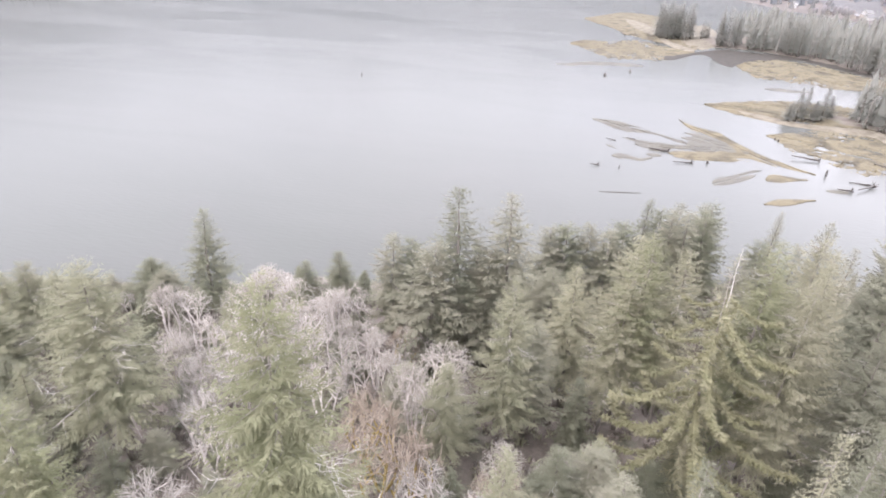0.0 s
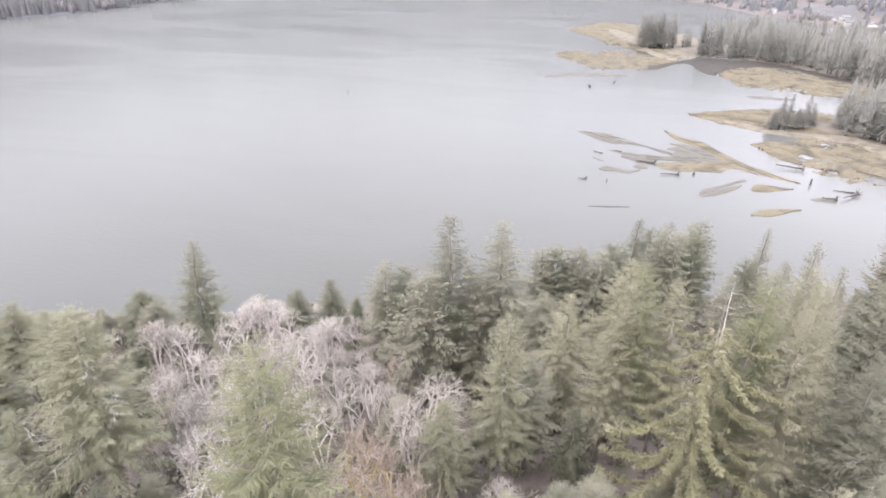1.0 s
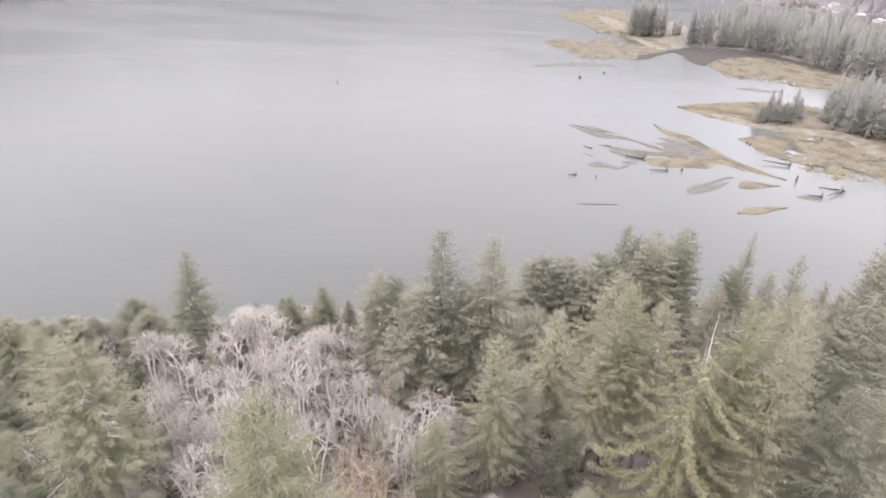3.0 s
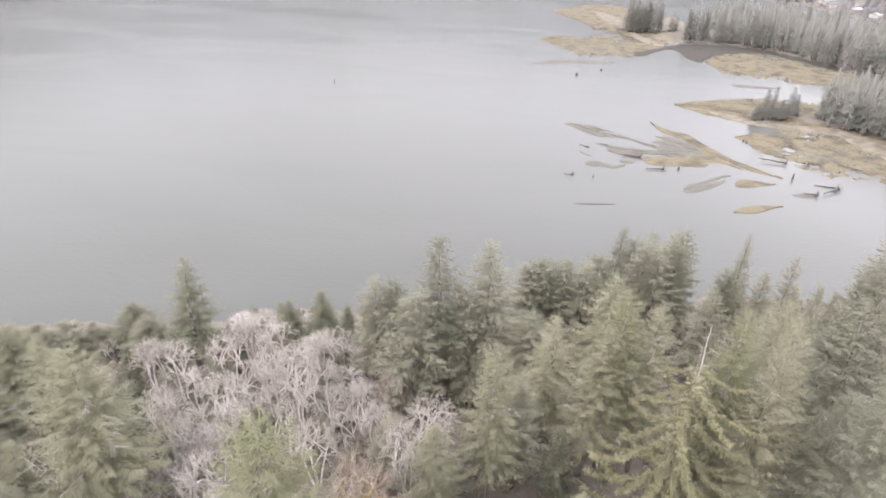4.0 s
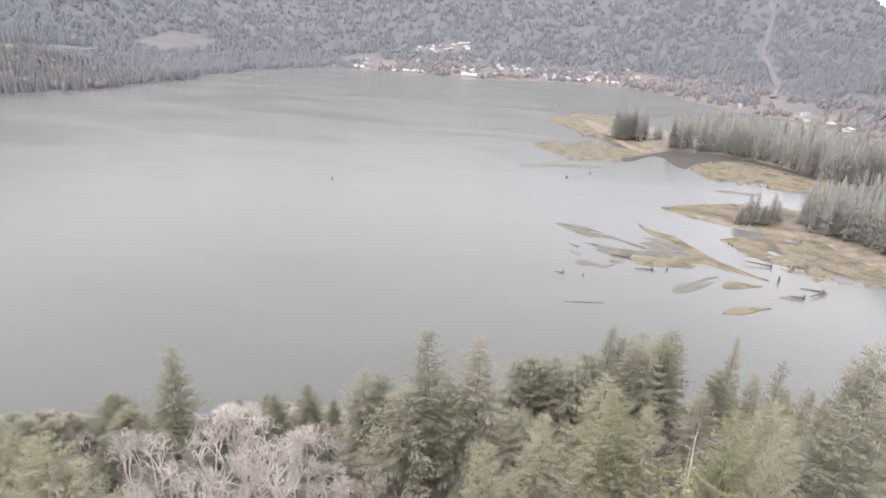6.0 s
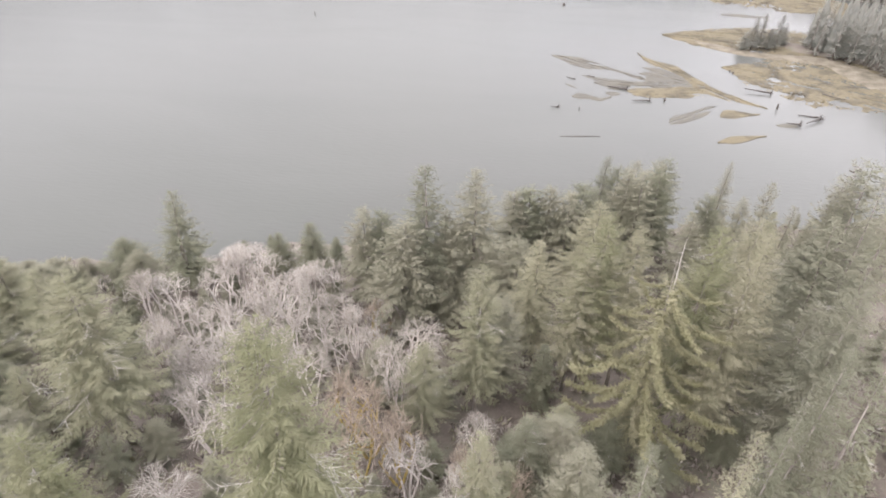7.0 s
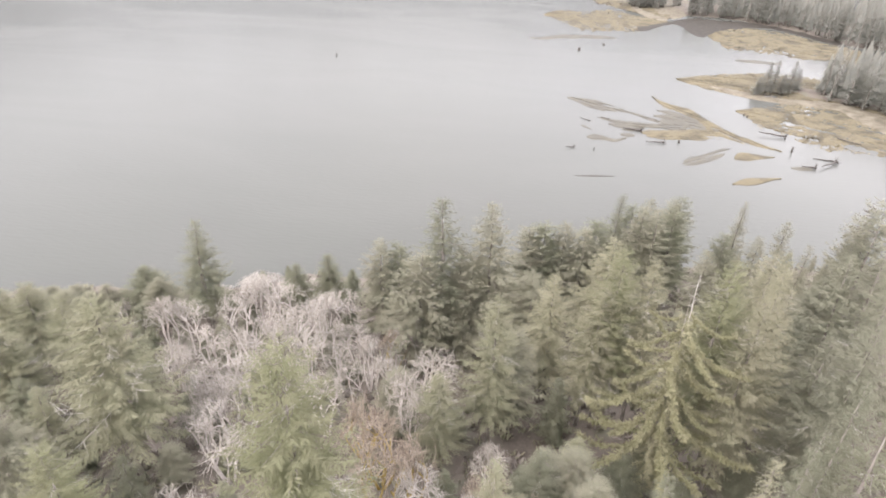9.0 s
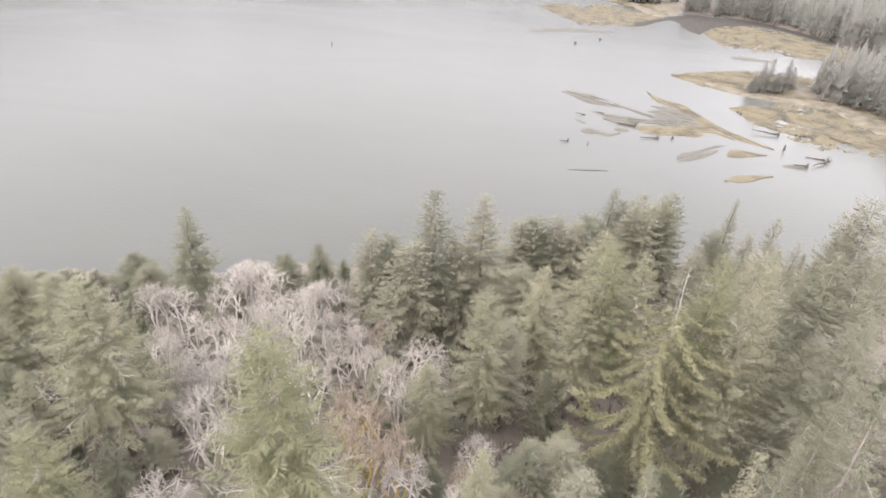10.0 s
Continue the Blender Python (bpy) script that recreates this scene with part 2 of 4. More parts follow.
class Geo:
    """Gathers vertices and faces of tubes, kites and boxes."""

    def __init__(self):
        self.v, self.f = [], []

    def tube(self, pts, radii, sides=6, cap=True):
        pts = [Vector(p) for p in pts]
        base = len(self.v)
        for i, p in enumerate(pts):
            a = pts[max(i - 1, 0)]
            b = pts[min(i + 1, len(pts) - 1)]
            d = (b - a).normalized()
            s = d.cross(Vector((0.31, 0.17, 0.93)))
            s = s.normalized() if s.length > 1e-4 else Vector((1, 0, 0))
            u = d.cross(s)
            for k in range(sides):
                w = 2 * math.pi * k / sides
                self.v.append(tuple(p + (s * math.cos(w) + u * math.sin(w)) * radii[i]))
        for i in range(len(pts) - 1):
            for k in range(sides):
                a, b = base + i * sides + k, base + i * sides + (k + 1) % sides
                self.f.append((a, b, b + sides, a + sides))
        if cap:
            self.f.append(tuple(base + (len(pts) - 1) * sides + k for k in range(sides)))
            self.f.append(tuple(base + k for k in reversed(range(sides))))

    def mesh(self, name, material, smooth=True):
        return mesh_from(name, self.v, self.f, material, smooth)


# ---------------------------------------------------------------- terrain
LAKE = [(-1100, -250), (-300, 26), (67, 153), (330, 215), (900, 260), (950, 420), (620, 520), (380, 640), (289, 746), (260, 886), (207, 960),
        (156, 1165), (70, 1355), (-44, 1386), (-222, 1372), (-422, 1411), (-619, 1426), (-655, 1200), (-643, 976), (-614, 893), (-593, 641), (-612, 568), (-760, 200)]


def shore_distance(x, y):
    """Metres inland from the lake's edge; negative on the water."""
    x, y = np.asarray(x, float), np.asarray(y, float)
    best = np.full(x.shape, 1e9)
    inside = np.zeros(x.shape, bool)
    for (ax, ay), (bx, by) in zip(LAKE, LAKE[1:] + LAKE[:1]):
        ex, ey = bx - ax, by - ay
        t = np.clip(((x - ax) * ex + (y - ay) * ey) / (ex * ex + ey * ey), 0, 1)
        best = np.minimum(best, np.hypot(x - ax - t * ex, y - ay - t * ey))
        if by != ay:
            cross = ((ay > y) != (by > y)) & (x < ex * (y - ay) / ey + ax)
            inside ^= cross
    wave = 2.5 * np.sin(x * 0.11 + 1.3) * np.sin(y * 0.07) + 1.5 * np.sin(x * 0.31 + y * 0.23)
    return np.where(inside, -best, best) + wave


def soft_noise(x, y, s):
    return np.sin(x / s + 1.7) * np.cos(y / (s * 1.3) - 0.6) + 0.5 * np.sin(x / (s * 0.43) - y / (s * 0.57)) + 0.25 * np.sin(x / (s * 0.21) + 2) * np.sin(y / (s * 0.19))


def ground_height(x, y):
    x, y = np.asarray(x, float), np.asarray(y, float)
    d = shore_distance(x, y)
    near = np.where(d > 0, np.minimum(0.9 + 0.16 * d, 26 + 0.02 * d), np.maximum(-2.5, 0.25 * d)) + np.where(d > 3, 0.5 * soft_noise(x, y, 9), 0)
    az = np.degrees(np.arctan2(x, y))
    top = 120 + 520 / (1 + np.exp((az - 17) / 3.0)) + 60 * np.sin(az * 0.21) + 22 * np.sin(az * 0.83 + 1)
    flat = np.where(y > 1000, 190, 70)
    rise = np.clip(d - flat, 0, None)
    far = np.where(d > 0, 1.2 + (0.035 + 0.055 * np.clip((y - 950) / 250, 0, 1)) * np.minimum(d, flat) + np.minimum(0.34 * rise, top), np.maximum(-4, 0.2 * d))
    far = far + np.clip(rise / 250, 0, 1) * 16 * soft_noise(x, y, 160)
    w = np.clip((y - 200) / 120 + np.clip((np.abs(x) - 420) / 100, 0, 1), 0, 1)
    return near * (1 - w) + far * w


def build_ground():
    def axis(lo, hi, n, k):
        u = np.linspace(-1, 1, n)
        v = np.sinh(k * u) / np.sinh(k)
        return np.where(v < 0, v * abs(lo), v * hi)
    xs, ys = axis(-4600, 4600, 240, 4.0), axis(-1500, 4700, 270, 4.0)
    gx, gy = np.meshgrid(xs, ys)
    gz = ground_height(gx, gy)
    v = np.stack([gx, gy, gz], -1).reshape(-1, 3)
    nx = len(xs)
    i, j = np.meshgrid(np.arange(nx - 1), np.arange(len(ys) - 1))
    a = (j * nx + i).ravel()
    f = np.stack([a, a + 1, a + nx + 1, a + nx], 1)
    me = mesh_from("ground", v, f, FLOOR, True)
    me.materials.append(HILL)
    me.materials.append(FLATS)
    cy = gy[:-1, :-1].ravel()
    cx = gx[:-1, :-1].ravel()
    cd = shore_distance(cx, cy)
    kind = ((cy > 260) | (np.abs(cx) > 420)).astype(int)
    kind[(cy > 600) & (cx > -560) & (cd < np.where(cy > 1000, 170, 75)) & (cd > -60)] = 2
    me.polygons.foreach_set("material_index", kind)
    me.update()
    tagged(new("ground", me), "forest floor sloping to the lake and wooded hillsides beyond", "ground", kind="structure")


build_ground()
wme = mesh_from("water", [(-4500, -1400, 0), (4500, -1400, 0), (4500, 4500, 0), (-4500, 4500, 0)], [(0, 1, 2, 3)], WATER)
tagged(new("water", wme), "calm pale grey silty lake under an overcast sky", "lake", kind="structure")


def gz_at(x, y):
    return float(ground_height(np.array([x]), np.array([y]))[0])


# ---------------------------------------------------------------- marsh islands and banks
def smooth_rows(rows, per):
    """Catmull-Rom rows between the given ones."""
    p = np.array(rows, float)
    p = np.vstack([2 * p[0] - p[1], p, 2 * p[-1] - p[-2]])
    got = []
    for i in range(1, len(p) - 2):
        for t in np.linspace(0, 1, per, endpoint=False):
            a, b, c, d = p[i - 1:i + 3]
            got.append(0.5 * (2 * b + (c - a) * t + (2 * a - 5 * b + 4 * c - d) * t * t + (3 * b - a - 3 * c + d) * t ** 3))
    return np.array(got + [p[-2]])


def marsh(label, rows, height=0.45, pools=0.0, material=None, seed=0, name="marsh_island", across=26, per=14, ragged=1.2):
    """A low bar of land: each row is a cut across it, far bank x, y and near bank x, y; pools: how much of it lies under water."""
    cuts = smooth_rows(rows, per)
    n, m = len(cuts) - 1, across
    verts, faces = [], []
    spine = Vector(((cuts[-1][0] + cuts[-1][2] - cuts[0][0] - cuts[0][2]), (cuts[-1][1] + cuts[-1][3] - cuts[0][1] - cuts[0][3]))).normalized()
    for i, (fx, fy, nx, ny) in enumerate(cuts):
        far, near = Vector((fx, fy)), Vector((nx, ny))
        mid, half = (far + near) / 2, (far - near) / 2
        for j in range(m + 1):
            w = 2 * j / m - 1
            p = mid + half * w
            q = Vector((p.x, p.y, seed))
            rag = (noise.fractal(q * 0.16, 1, 2, 5) * 0.09 + noise.fractal(q * 0.6, 1, 2, 3) * 0.07) * ragged
            p = p + half * w * rag
            z = height * (1 - abs(w) ** 3) - 0.12 + 0.16 * height * noise.fractal(q * 0.12, 1, 2, 4)
            if pools:
                u = (spine.x * p.x + spine.y * p.y) * 0.07
                v = (spine.x * p.y - spine.y * p.x) * 0.7
                z -= pools * max(0.0, noise.fractal(Vector((u, v, seed)), 1, 2.1, 4) - 0.12)
            verts.append((p.x, p.y, z))
    k = m + 1
    for i in range(n):
        for j in range(m):
            faces.append((i * k + j, (i + 1) * k + j, (i + 1) * k + j + 1, i * k + j + 1))
    me = mesh_from(name, verts, faces, material or MARSH, True)
    me.materials.append(BANK_AND_REFLECTION if material in (None, MARSH) else material)
    me.polygons.foreach_set("material_index", [int(j < 2) for i in range(n) for j in range(m)])
    return tagged(new(name, me), label, "marsh", kind="structure")


GOLD = "low island of dry golden marsh grass in the lake"
MUDDY = "half-drowned mudflat with brown grass and pools"
REEDS = "straw-coloured reed bank along the marsh"
marsh(GOLD, [(52.4, 203.4, 52.2, 202.4), (56.0, 208.4, 54.0, 202.5), (59.3, 211.0, 57.3, 202.7), (64.0, 212.1, 62.9, 206.8), (66.9, 212.5, 66.4, 210.4), (69.7, 212.9, 69.6, 212.4)], 0.5, 0, None, 1, "marsh_island")
marsh(MUDDY, [(75.7, 225.2, 75.4, 224.0), (78.9, 227.3, 77.2, 222.5), (81.8, 227.8, 80.6, 223.1), (83.5, 227.8, 82.6, 224.3)], 0.3, 0, MUD, 2, "mudflat")
marsh(MUDDY, [(38.1, 219.2, 37.9, 217.5), (40.4, 225.7, 38.6, 215.0), (45.0, 230.2, 42.7, 216.9), (49.7, 234.2, 48.5, 222.1), (54.5, 239.0, 52.9, 228.7), (57.7, 239.5, 56.1, 237.0)], 0.3, 1.2, MUD, 3, "mudflat")
marsh(GOLD, [(57.3, 230.2, 57.0, 228.4), (59.7, 235.8, 57.3, 225.7), (63.4, 237.1, 60.9, 226.3), (66.3, 236.2, 64.7, 228.7), (69.0, 234.8, 67.7, 230.9), (72.4, 234.7, 71.6, 233.3)], 0.38, 0.15, None, 4, "marsh_island")
marsh(GOLD, [(31.9, 304.6, 31.9, 303.5), (36.5, 297.3, 35.3, 288.4), (43.0, 292.2, 39.6, 282.8), (48.7, 287.0, 47.1, 273.6), (55.1, 271.7, 51.8, 256.2), (64.0, 256.9, 61.2, 247.1), (71.6, 246.8, 69.9, 243.6), (76.3, 242.1, 76.0, 240.7)], 0.46, 1.8, None, 5, "marsh_island", across=52)
marsh(GOLD, [(24.2, 250.0, 24.2, 249.3), (27.9, 254.3, 26.6, 243.1), (33.6, 254.8, 32.5, 241.1), (40.7, 257.3, 40.1, 241.1), (49.1, 261.1, 48.0, 244.5), (57.3, 260.3, 57.3, 249.7)], 0.44, 1.0, None, 6, "marsh_island")
marsh(MUDDY, [(32.8, 282.0, 32.7, 281.1), (39.6, 282.8, 37.7, 276.0), (47.3, 275.4, 45.5, 269.8), (52.7, 266.1, 50.4, 259.3)], 0.4, 0.4, MUD, 7, "mudflat")
marsh(MUDDY, [(31.0, 273.6, 30.9, 271.9), (36.6, 276.5, 34.8, 269.2), (42.2, 271.8, 40.2, 264.0), (45.5, 265.9, 43.4, 261.3)], 0.4, 0.4, MUD, 8, "mudflat")
marsh(MUDDY, [(11.7, 256.9, 11.7, 254.5), (20.1, 262.2, 19.2, 247.5), (27.2, 262.4, 25.4, 251.2), (34.2, 262.6, 33.4, 252.6), (43.4, 261.3, 42.7, 255.1)], 0.36, 4.5, MUD, 9, "mudflat", across=52)
marsh(MUDDY, [(-7.5, 290.6, -7.4, 288.6), (-1.6, 291.8, -2.6, 282.6), (6.5, 289.9, 5.5, 272.0), (13.0, 284.7, 13.0, 273.0), (18.1, 278.4, 17.9, 273.9), (22.9, 274.9, 22.8, 271.4), (28.8, 270.3, 28.5, 265.3), (34.6, 267.5, 34.1, 261.0)], 0.38, 4.0, MUD, 10, "mudflat", across=52)
marsh(MUDDY, [(6.8, 263.9, 6.8, 263.1), (11.7, 263.2, 11.2, 259.0), (17.7, 262.2, 16.4, 256.2), (21.9, 259.7, 21.8, 257.4)], 0.28, 0.3, MUD, 11, "mudflat")
marsh(MUDDY, [(3.2, 237.0, 3.2, 235.6), (6.0, 241.4, 6.1, 233.3), (10.5, 239.5, 10.1, 234.0), (14.5, 237.5, 14.0, 233.3), (18.5, 241.0, 18.4, 238.2)], 0.36, 0.2, MUD, 12, "mudflat")
marsh(MUDDY, [(16.4, 245.1, 16.3, 242.3), (19.1, 246.8, 18.9, 240.4), (22.0, 245.7, 21.6, 242.1)], 0.3, 0.1, MUD, 13, "mudflat")
marsh(MUDDY, [(0.4, 251.3, 0.5, 249.8), (2.3, 250.4, 2.2, 247.4), (5.0, 246.9, 4.8, 246.1)], 0.25, 0, MUD, 14, "mudflat")
marsh(MUDDY, [(0.7, 195.7, 0.8, 195.2), (6.8, 197.7, 6.8, 196.2), (13.8, 199.0, 13.8, 198.5)], 0.24, 0, BANK_AND_REFLECTION, 15, "mudflat")
marsh(GOLD, [(67.8, 292.2, 67.5, 290.4), (75.4, 298.7, 70.3, 284.5), (84.4, 305.7, 73.4, 267.4), (96.5, 314.0, 79.5, 257.5), (106.9, 315.0, 86.1, 251.1), (116.2, 312.8, 93.5, 244.9), (123.4, 304.6, 103.8, 246.0), (129.0, 287.9, 115.6, 246.4), (139.9, 277.1, 127.9, 243.7), (152.9, 265.0, 140.6, 235.6)], 0.52, 3.4, None, 16, "marsh_island", across=52)
marsh(GOLD, [(46.5, 342.9, 46.4, 341.6), (54.8, 351.3, 51.4, 334.0), (66.5, 359.8, 60.1, 324.9), (79.9, 367.8, 69.9, 318.0), (93.0, 373.1, 79.6, 313.5), (105.7, 375.5, 90.4, 309.8), (119.7, 371.9, 103.5, 307.2), (132.4, 365.6, 116.2, 304.6), (148.5, 355.5, 126.8, 276.0), (166.6, 341.1, 137.2, 260.9)], 0.7, 2.0, None, 17, "marsh_island", across=52)
marsh(REEDS, [(61.3, 333.2, 60.9, 330.8), (71.2, 330.2, 69.0, 320.8), (80.4, 324.0, 77.8, 314.8), (92.6, 319.4, 90.6, 310.8), (105.8, 320.4, 102.7, 308.7), (118.5, 320.2, 113.8, 304.6), (125.0, 316.9, 116.3, 290.4), (131.5, 307.6, 121.7, 280.1), (136.6, 296.1, 126.2, 268.9), (144.5, 288.1, 132.4, 258.1)], 0.95, 0.15, STRAW, 18, "reed_bank")
marsh(MUDDY, [(85.1, 402.0, 84.5, 398.6), (92.9, 405.3, 89.7, 394.6), (102.3, 403.0, 100.6, 394.7), (111.9, 402.3, 110.7, 397.3)], 0.28, 0.1, MUD, 21, "mudflat")
marsh(GOLD, [(79.4, 476.0, 78.8, 471.3), (90.7, 501.9, 81.9, 448.1), (101.8, 514.4, 85.2, 427.2), (118.6, 519.8, 97.0, 427.0), (133.4, 512.2, 111.6, 422.9), (145.7, 497.3, 124.8, 415.5), (158.1, 473.7, 142.9, 410.6), (170.6, 456.7, 156.9, 396.1)], 0.8, 3.0, None, 22, "marsh_island", across=52)
# dark sheet laid in the cove to paint the trees' reflection on the water
marsh("dark sheet in the cove painting the conifers' reflection", [(53.8, 520.0, 53.3, 514.5), (67.6, 540.7, 62.9, 506.1), (80.2, 552.7, 67.9, 468.6), (91.5, 552.4, 73.9, 460.6), (106.5, 548.4, 86.7, 486.1), (132.0, 544.2, 122.6, 519.2), (152.3, 523.3, 145.0, 494.8), (170.0, 489.0, 161.8, 462.0)], 0.3, 0.05, BANK_AND_REFLECTION, 23, "mudflat")
marsh(GOLD, [(-42.3, 714.7, -41.6, 704.3), (-25.9, 753.6, -28.0, 671.6), (-4.0, 805.5, -12.2, 639.4), (16.6, 805.6, 2.3, 595.2), (39.6, 782.4, 15.0, 576.9), (70.4, 719.0, 38.3, 546.7), (79.0, 656.2, 55.1, 526.1)], 0.9, 0.2, None, 24, "marsh_island", across=52)
marsh(GOLD, [(-40.2, 525.4, -39.4, 516.7), (-33.2, 545.0, -32.0, 505.7), (-21.5, 554.4, -19.7, 481.9), (-6.9, 555.4, -5.2, 459.5), (10.1, 574.3, 9.4, 459.4), (27.0, 559.7, 26.4, 465.0), (42.7, 542.9, 39.7, 487.7), (56.0, 526.6, 55.1, 515.3)], 0.5, 2.6, None, 25, "marsh_island", across=52)
marsh(REEDS, [(0.5, 729.7, -1.1, 712.6), (17.3, 723.6, 7.8, 633.6), (29.8, 663.0, 25.5, 600.2), (36.4, 591.5, 33.3, 563.0), (46.0, 559.9, 43.1, 534.4), (56.7, 535.3, 54.7, 520.5)], 1.1, 0, STRAW, 26, "reed_bank")
marsh(REEDS, [(49.6, 620.5, 47.4, 583.4), (60.9, 685.0, 51.3, 547.2), (76.2, 717.4, 60.5, 537.2), (85.1, 689.6, 70.9, 551.0), (86.3, 621.3, 80.9, 574.3)], 1.3, 0, STRAW, 27, "reed_bank")
marsh(MUDDY, [(-40.3, 427.7, -39.6, 421.7), (-32.6, 433.4, -32.0, 419.0), (-19.6, 446.0, -20.3, 426.4), (-5.7, 450.2, -5.1, 431.2), (8.2, 452.2, 8.3, 435.2), (16.5, 445.2, 16.4, 438.9)], 0.2, 0.2, MUD, 28, "mudflat")
marsh("dark wet mud along the cove", [(32.1, 496.5, 31.2, 474.2), (40.7, 505.8, 38.3, 477.5), (50.1, 518.3, 48.8, 499.4), (64.9, 536.5, 63.3, 519.3), (85.0, 555.1, 83.5, 542.8)], 0.5, 0, BANK_AND_REFLECTION, 29, "mudflat")
marsh(MUDDY, [(35.7, 281.3, 31.4, 255.5), (42.9, 278.8, 40.1, 256.4), (50.6, 273.3, 48.6, 257.2), (56.8, 263.1, 55.8, 256.1)], 0.32, 4.0, MUD, 30, "mudflat", across=52)
marsh("wooded island floor of brown duff", [(x + d * 0.35, y + d, x, y) for x, y, d in ((64, 592, 40), (74, 561, 80), (103, 556, 120), (139, 521, 150), (160, 482, 170), (176, 466, 180), (240, 436, 180), (330, 405, 180), (470, 380, 180))], 1.9, 0, FLOOR, 19, "wooded_island", ragged=0.4)
marsh("wooded island floor of brown duff", [(x + d * 0.7, y + d * 0.75, x, y) for x, y, d in ((101, 336, 8), (107, 324, 24), (114, 318, 60), (124, 306, 90), (136, 292, 100), (160, 268, 100), (240, 240, 100), (400, 230, 90))], 1.5, 0, FLOOR, 20, "wooded_island", ragged=0.4)


# ---------------------------------------------------------------- conifers
def conifer_meshes(seed, R=5.0, H=30.0, levels=58, per=5, step=0.36, broad=1.0, least=4, droop=0.5, bare=0.1, bottom=0.1, shape=0.85, spray=1.0, dead_top=0.0, sticks=22, stick=0.03, branch_gap=0.0):
    """Trunk and crown meshes of a conifer H metres high: uneven boughs, each a drooping fan of branchlets with tassels hanging under it."""
    rng = np.random.default_rng(seed)
    wood = Geo()
    lean = rng.normal(0, 0.25, 2)
    zs = np.linspace(0, H, 9)
    wood.tube([(lean[0] * (z / H) ** 2 + 0.1 * math.sin(z * 0.4 + seed), lean[1] * (z / H) ** 2, z) for z in zs], [0.42 * (1 - z / H) ** 1.15 + 0.012 for z in zs], 7)
    up = np.array([0, 0, 1.0])
    V4, V3 = [], []
    for i in range(levels * per):
        h = bottom + (0.992 - bottom) * ((i + rng.random()) / (levels * per)) ** 0.9
        h = min(max(h, bottom), 0.992)
        az = i * 2.39996 + rng.normal(0, 0.5)
        if rng.random() < bare + branch_gap * (1 - h) or h > 1 - dead_top:
            continue
        length = R * ((1 - h) ** shape) * rng.uniform(0.62, 1.12) * (1.15 if rng.random() < 0.12 else 1) + 0.3
        if h < bottom + 0.12:
            length *= 0.65 + 0.35 * (h - bottom) / 0.12
        rise = 0.6 * h - droop * (1 - h) * 0.9 + rng.normal(0, 0.13)
        out = np.array([math.cos(az), math.sin(az), 0])
        lat = np.array([-math.sin(az), math.cos(az), 0])
        cnt = max(least, int(length / step))
        s = np.linspace(0.16, 1, cnt)
        bend = rng.normal(0, 0.12) * length * s ** 2
        z = h * H + s * length * math.sin(rise) - 0.12 * length * np.sin(math.pi * s) * droop + 0.2 * length * s ** 3 * (1 - h) * droop
        P = out[None] * (s * length * math.cos(rise))[:, None] + lat[None] * bend[:, None] + up[None] * z[:, None]
        P[:, :2] += lean[None] * h * h
        P += rng.normal(0, 0.07, P.shape)
        for sgn in (-1, 1):
            ln = spray * np.minimum(0.32 + 0.3 * length * (1 - s) ** 0.7, 1.5) * rng.uniform(0.65, 1.25, cnt)
            d = out[None] * rng.uniform(0.5, 1.1, (cnt, 1)) + lat[None] * (sgn * rng.uniform(0.45, 1.0, (cnt, 1))) + up[None] * (rng.uniform(-0.7, 0.0, (cnt, 1)) * (1.1 - 0.6 * h) + 0.35 * h)
            d += rng.normal(0, 0.2, (cnt, 3))
            d /= np.linalg.norm(d, axis=1, keepdims=True)
            side = np.cross(d, up[None] + rng.normal(0, 0.45, (cnt, 3)))
            side /= np.linalg.norm(side, axis=1, keepdims=True)
            w = (ln * rng.uniform(0.1, 0.17, cnt) * broad)[:, None]
            ln = ln[:, None]
            mid = P + d * ln * 0.45 - up[None] * ln * 0.04
            V4.append(np.stack([P, mid + side * w - up[None] * w * 0.3, P + d * ln - up[None] * ln * 0.16, mid - side * w - up[None] * w * 0.3], 1))
        hang = out[None] * rng.uniform(-0.1, 0.9, (cnt, 1)) + lat[None] * rng.normal(0, 0.4, (cnt, 1)) + up[None] * (rng.uniform(-1.1, -0.2, (cnt, 1)) * (1 - h) + 0.5 * h)
        hang /= np.linalg.norm(hang, axis=1, keepdims=True)
        side = np.cross(hang, rng.normal(0, 1, (cnt, 3)))
        side /= np.linalg.norm(side, axis=1, keepdims=True)
        ln = (spray * rng.uniform(0.4, 0.95, cnt) * (0.5 + 0.5 * (1 - h)))[:, None]
        V3.append(np.stack([P - side * ln * 0.12 * broad, P + side * ln * 0.12 * broad, P + hang * ln], 1))
    V4, V3 = np.concatenate(V4), np.concatenate(V3)
    a, b = np.arange(len(V4))[:, None] * 4, np.arange(len(V3))[:, None] * 3 + len(V4) * 4
    f = np.concatenate([a + np.array([[0, 1, 2]]), a + np.array([[0, 2, 3]]), b + np.array([[0, 1, 2]])])
    crown = mesh_from("crown", np.concatenate([V4.reshape(-1, 3), V3.reshape(-1, 3)]), f, NEEDLES["green"])
    for k in range(sticks):
        h = rng.uniform(0.3, 0.97)
        a = rng.uniform(0, 6.28)
        ln = R * (1 - h) ** shape * rng.uniform(0.75, 1.1) + 0.4
        e = Vector((math.cos(a), math.sin(a), 0))
        z0 = h * H
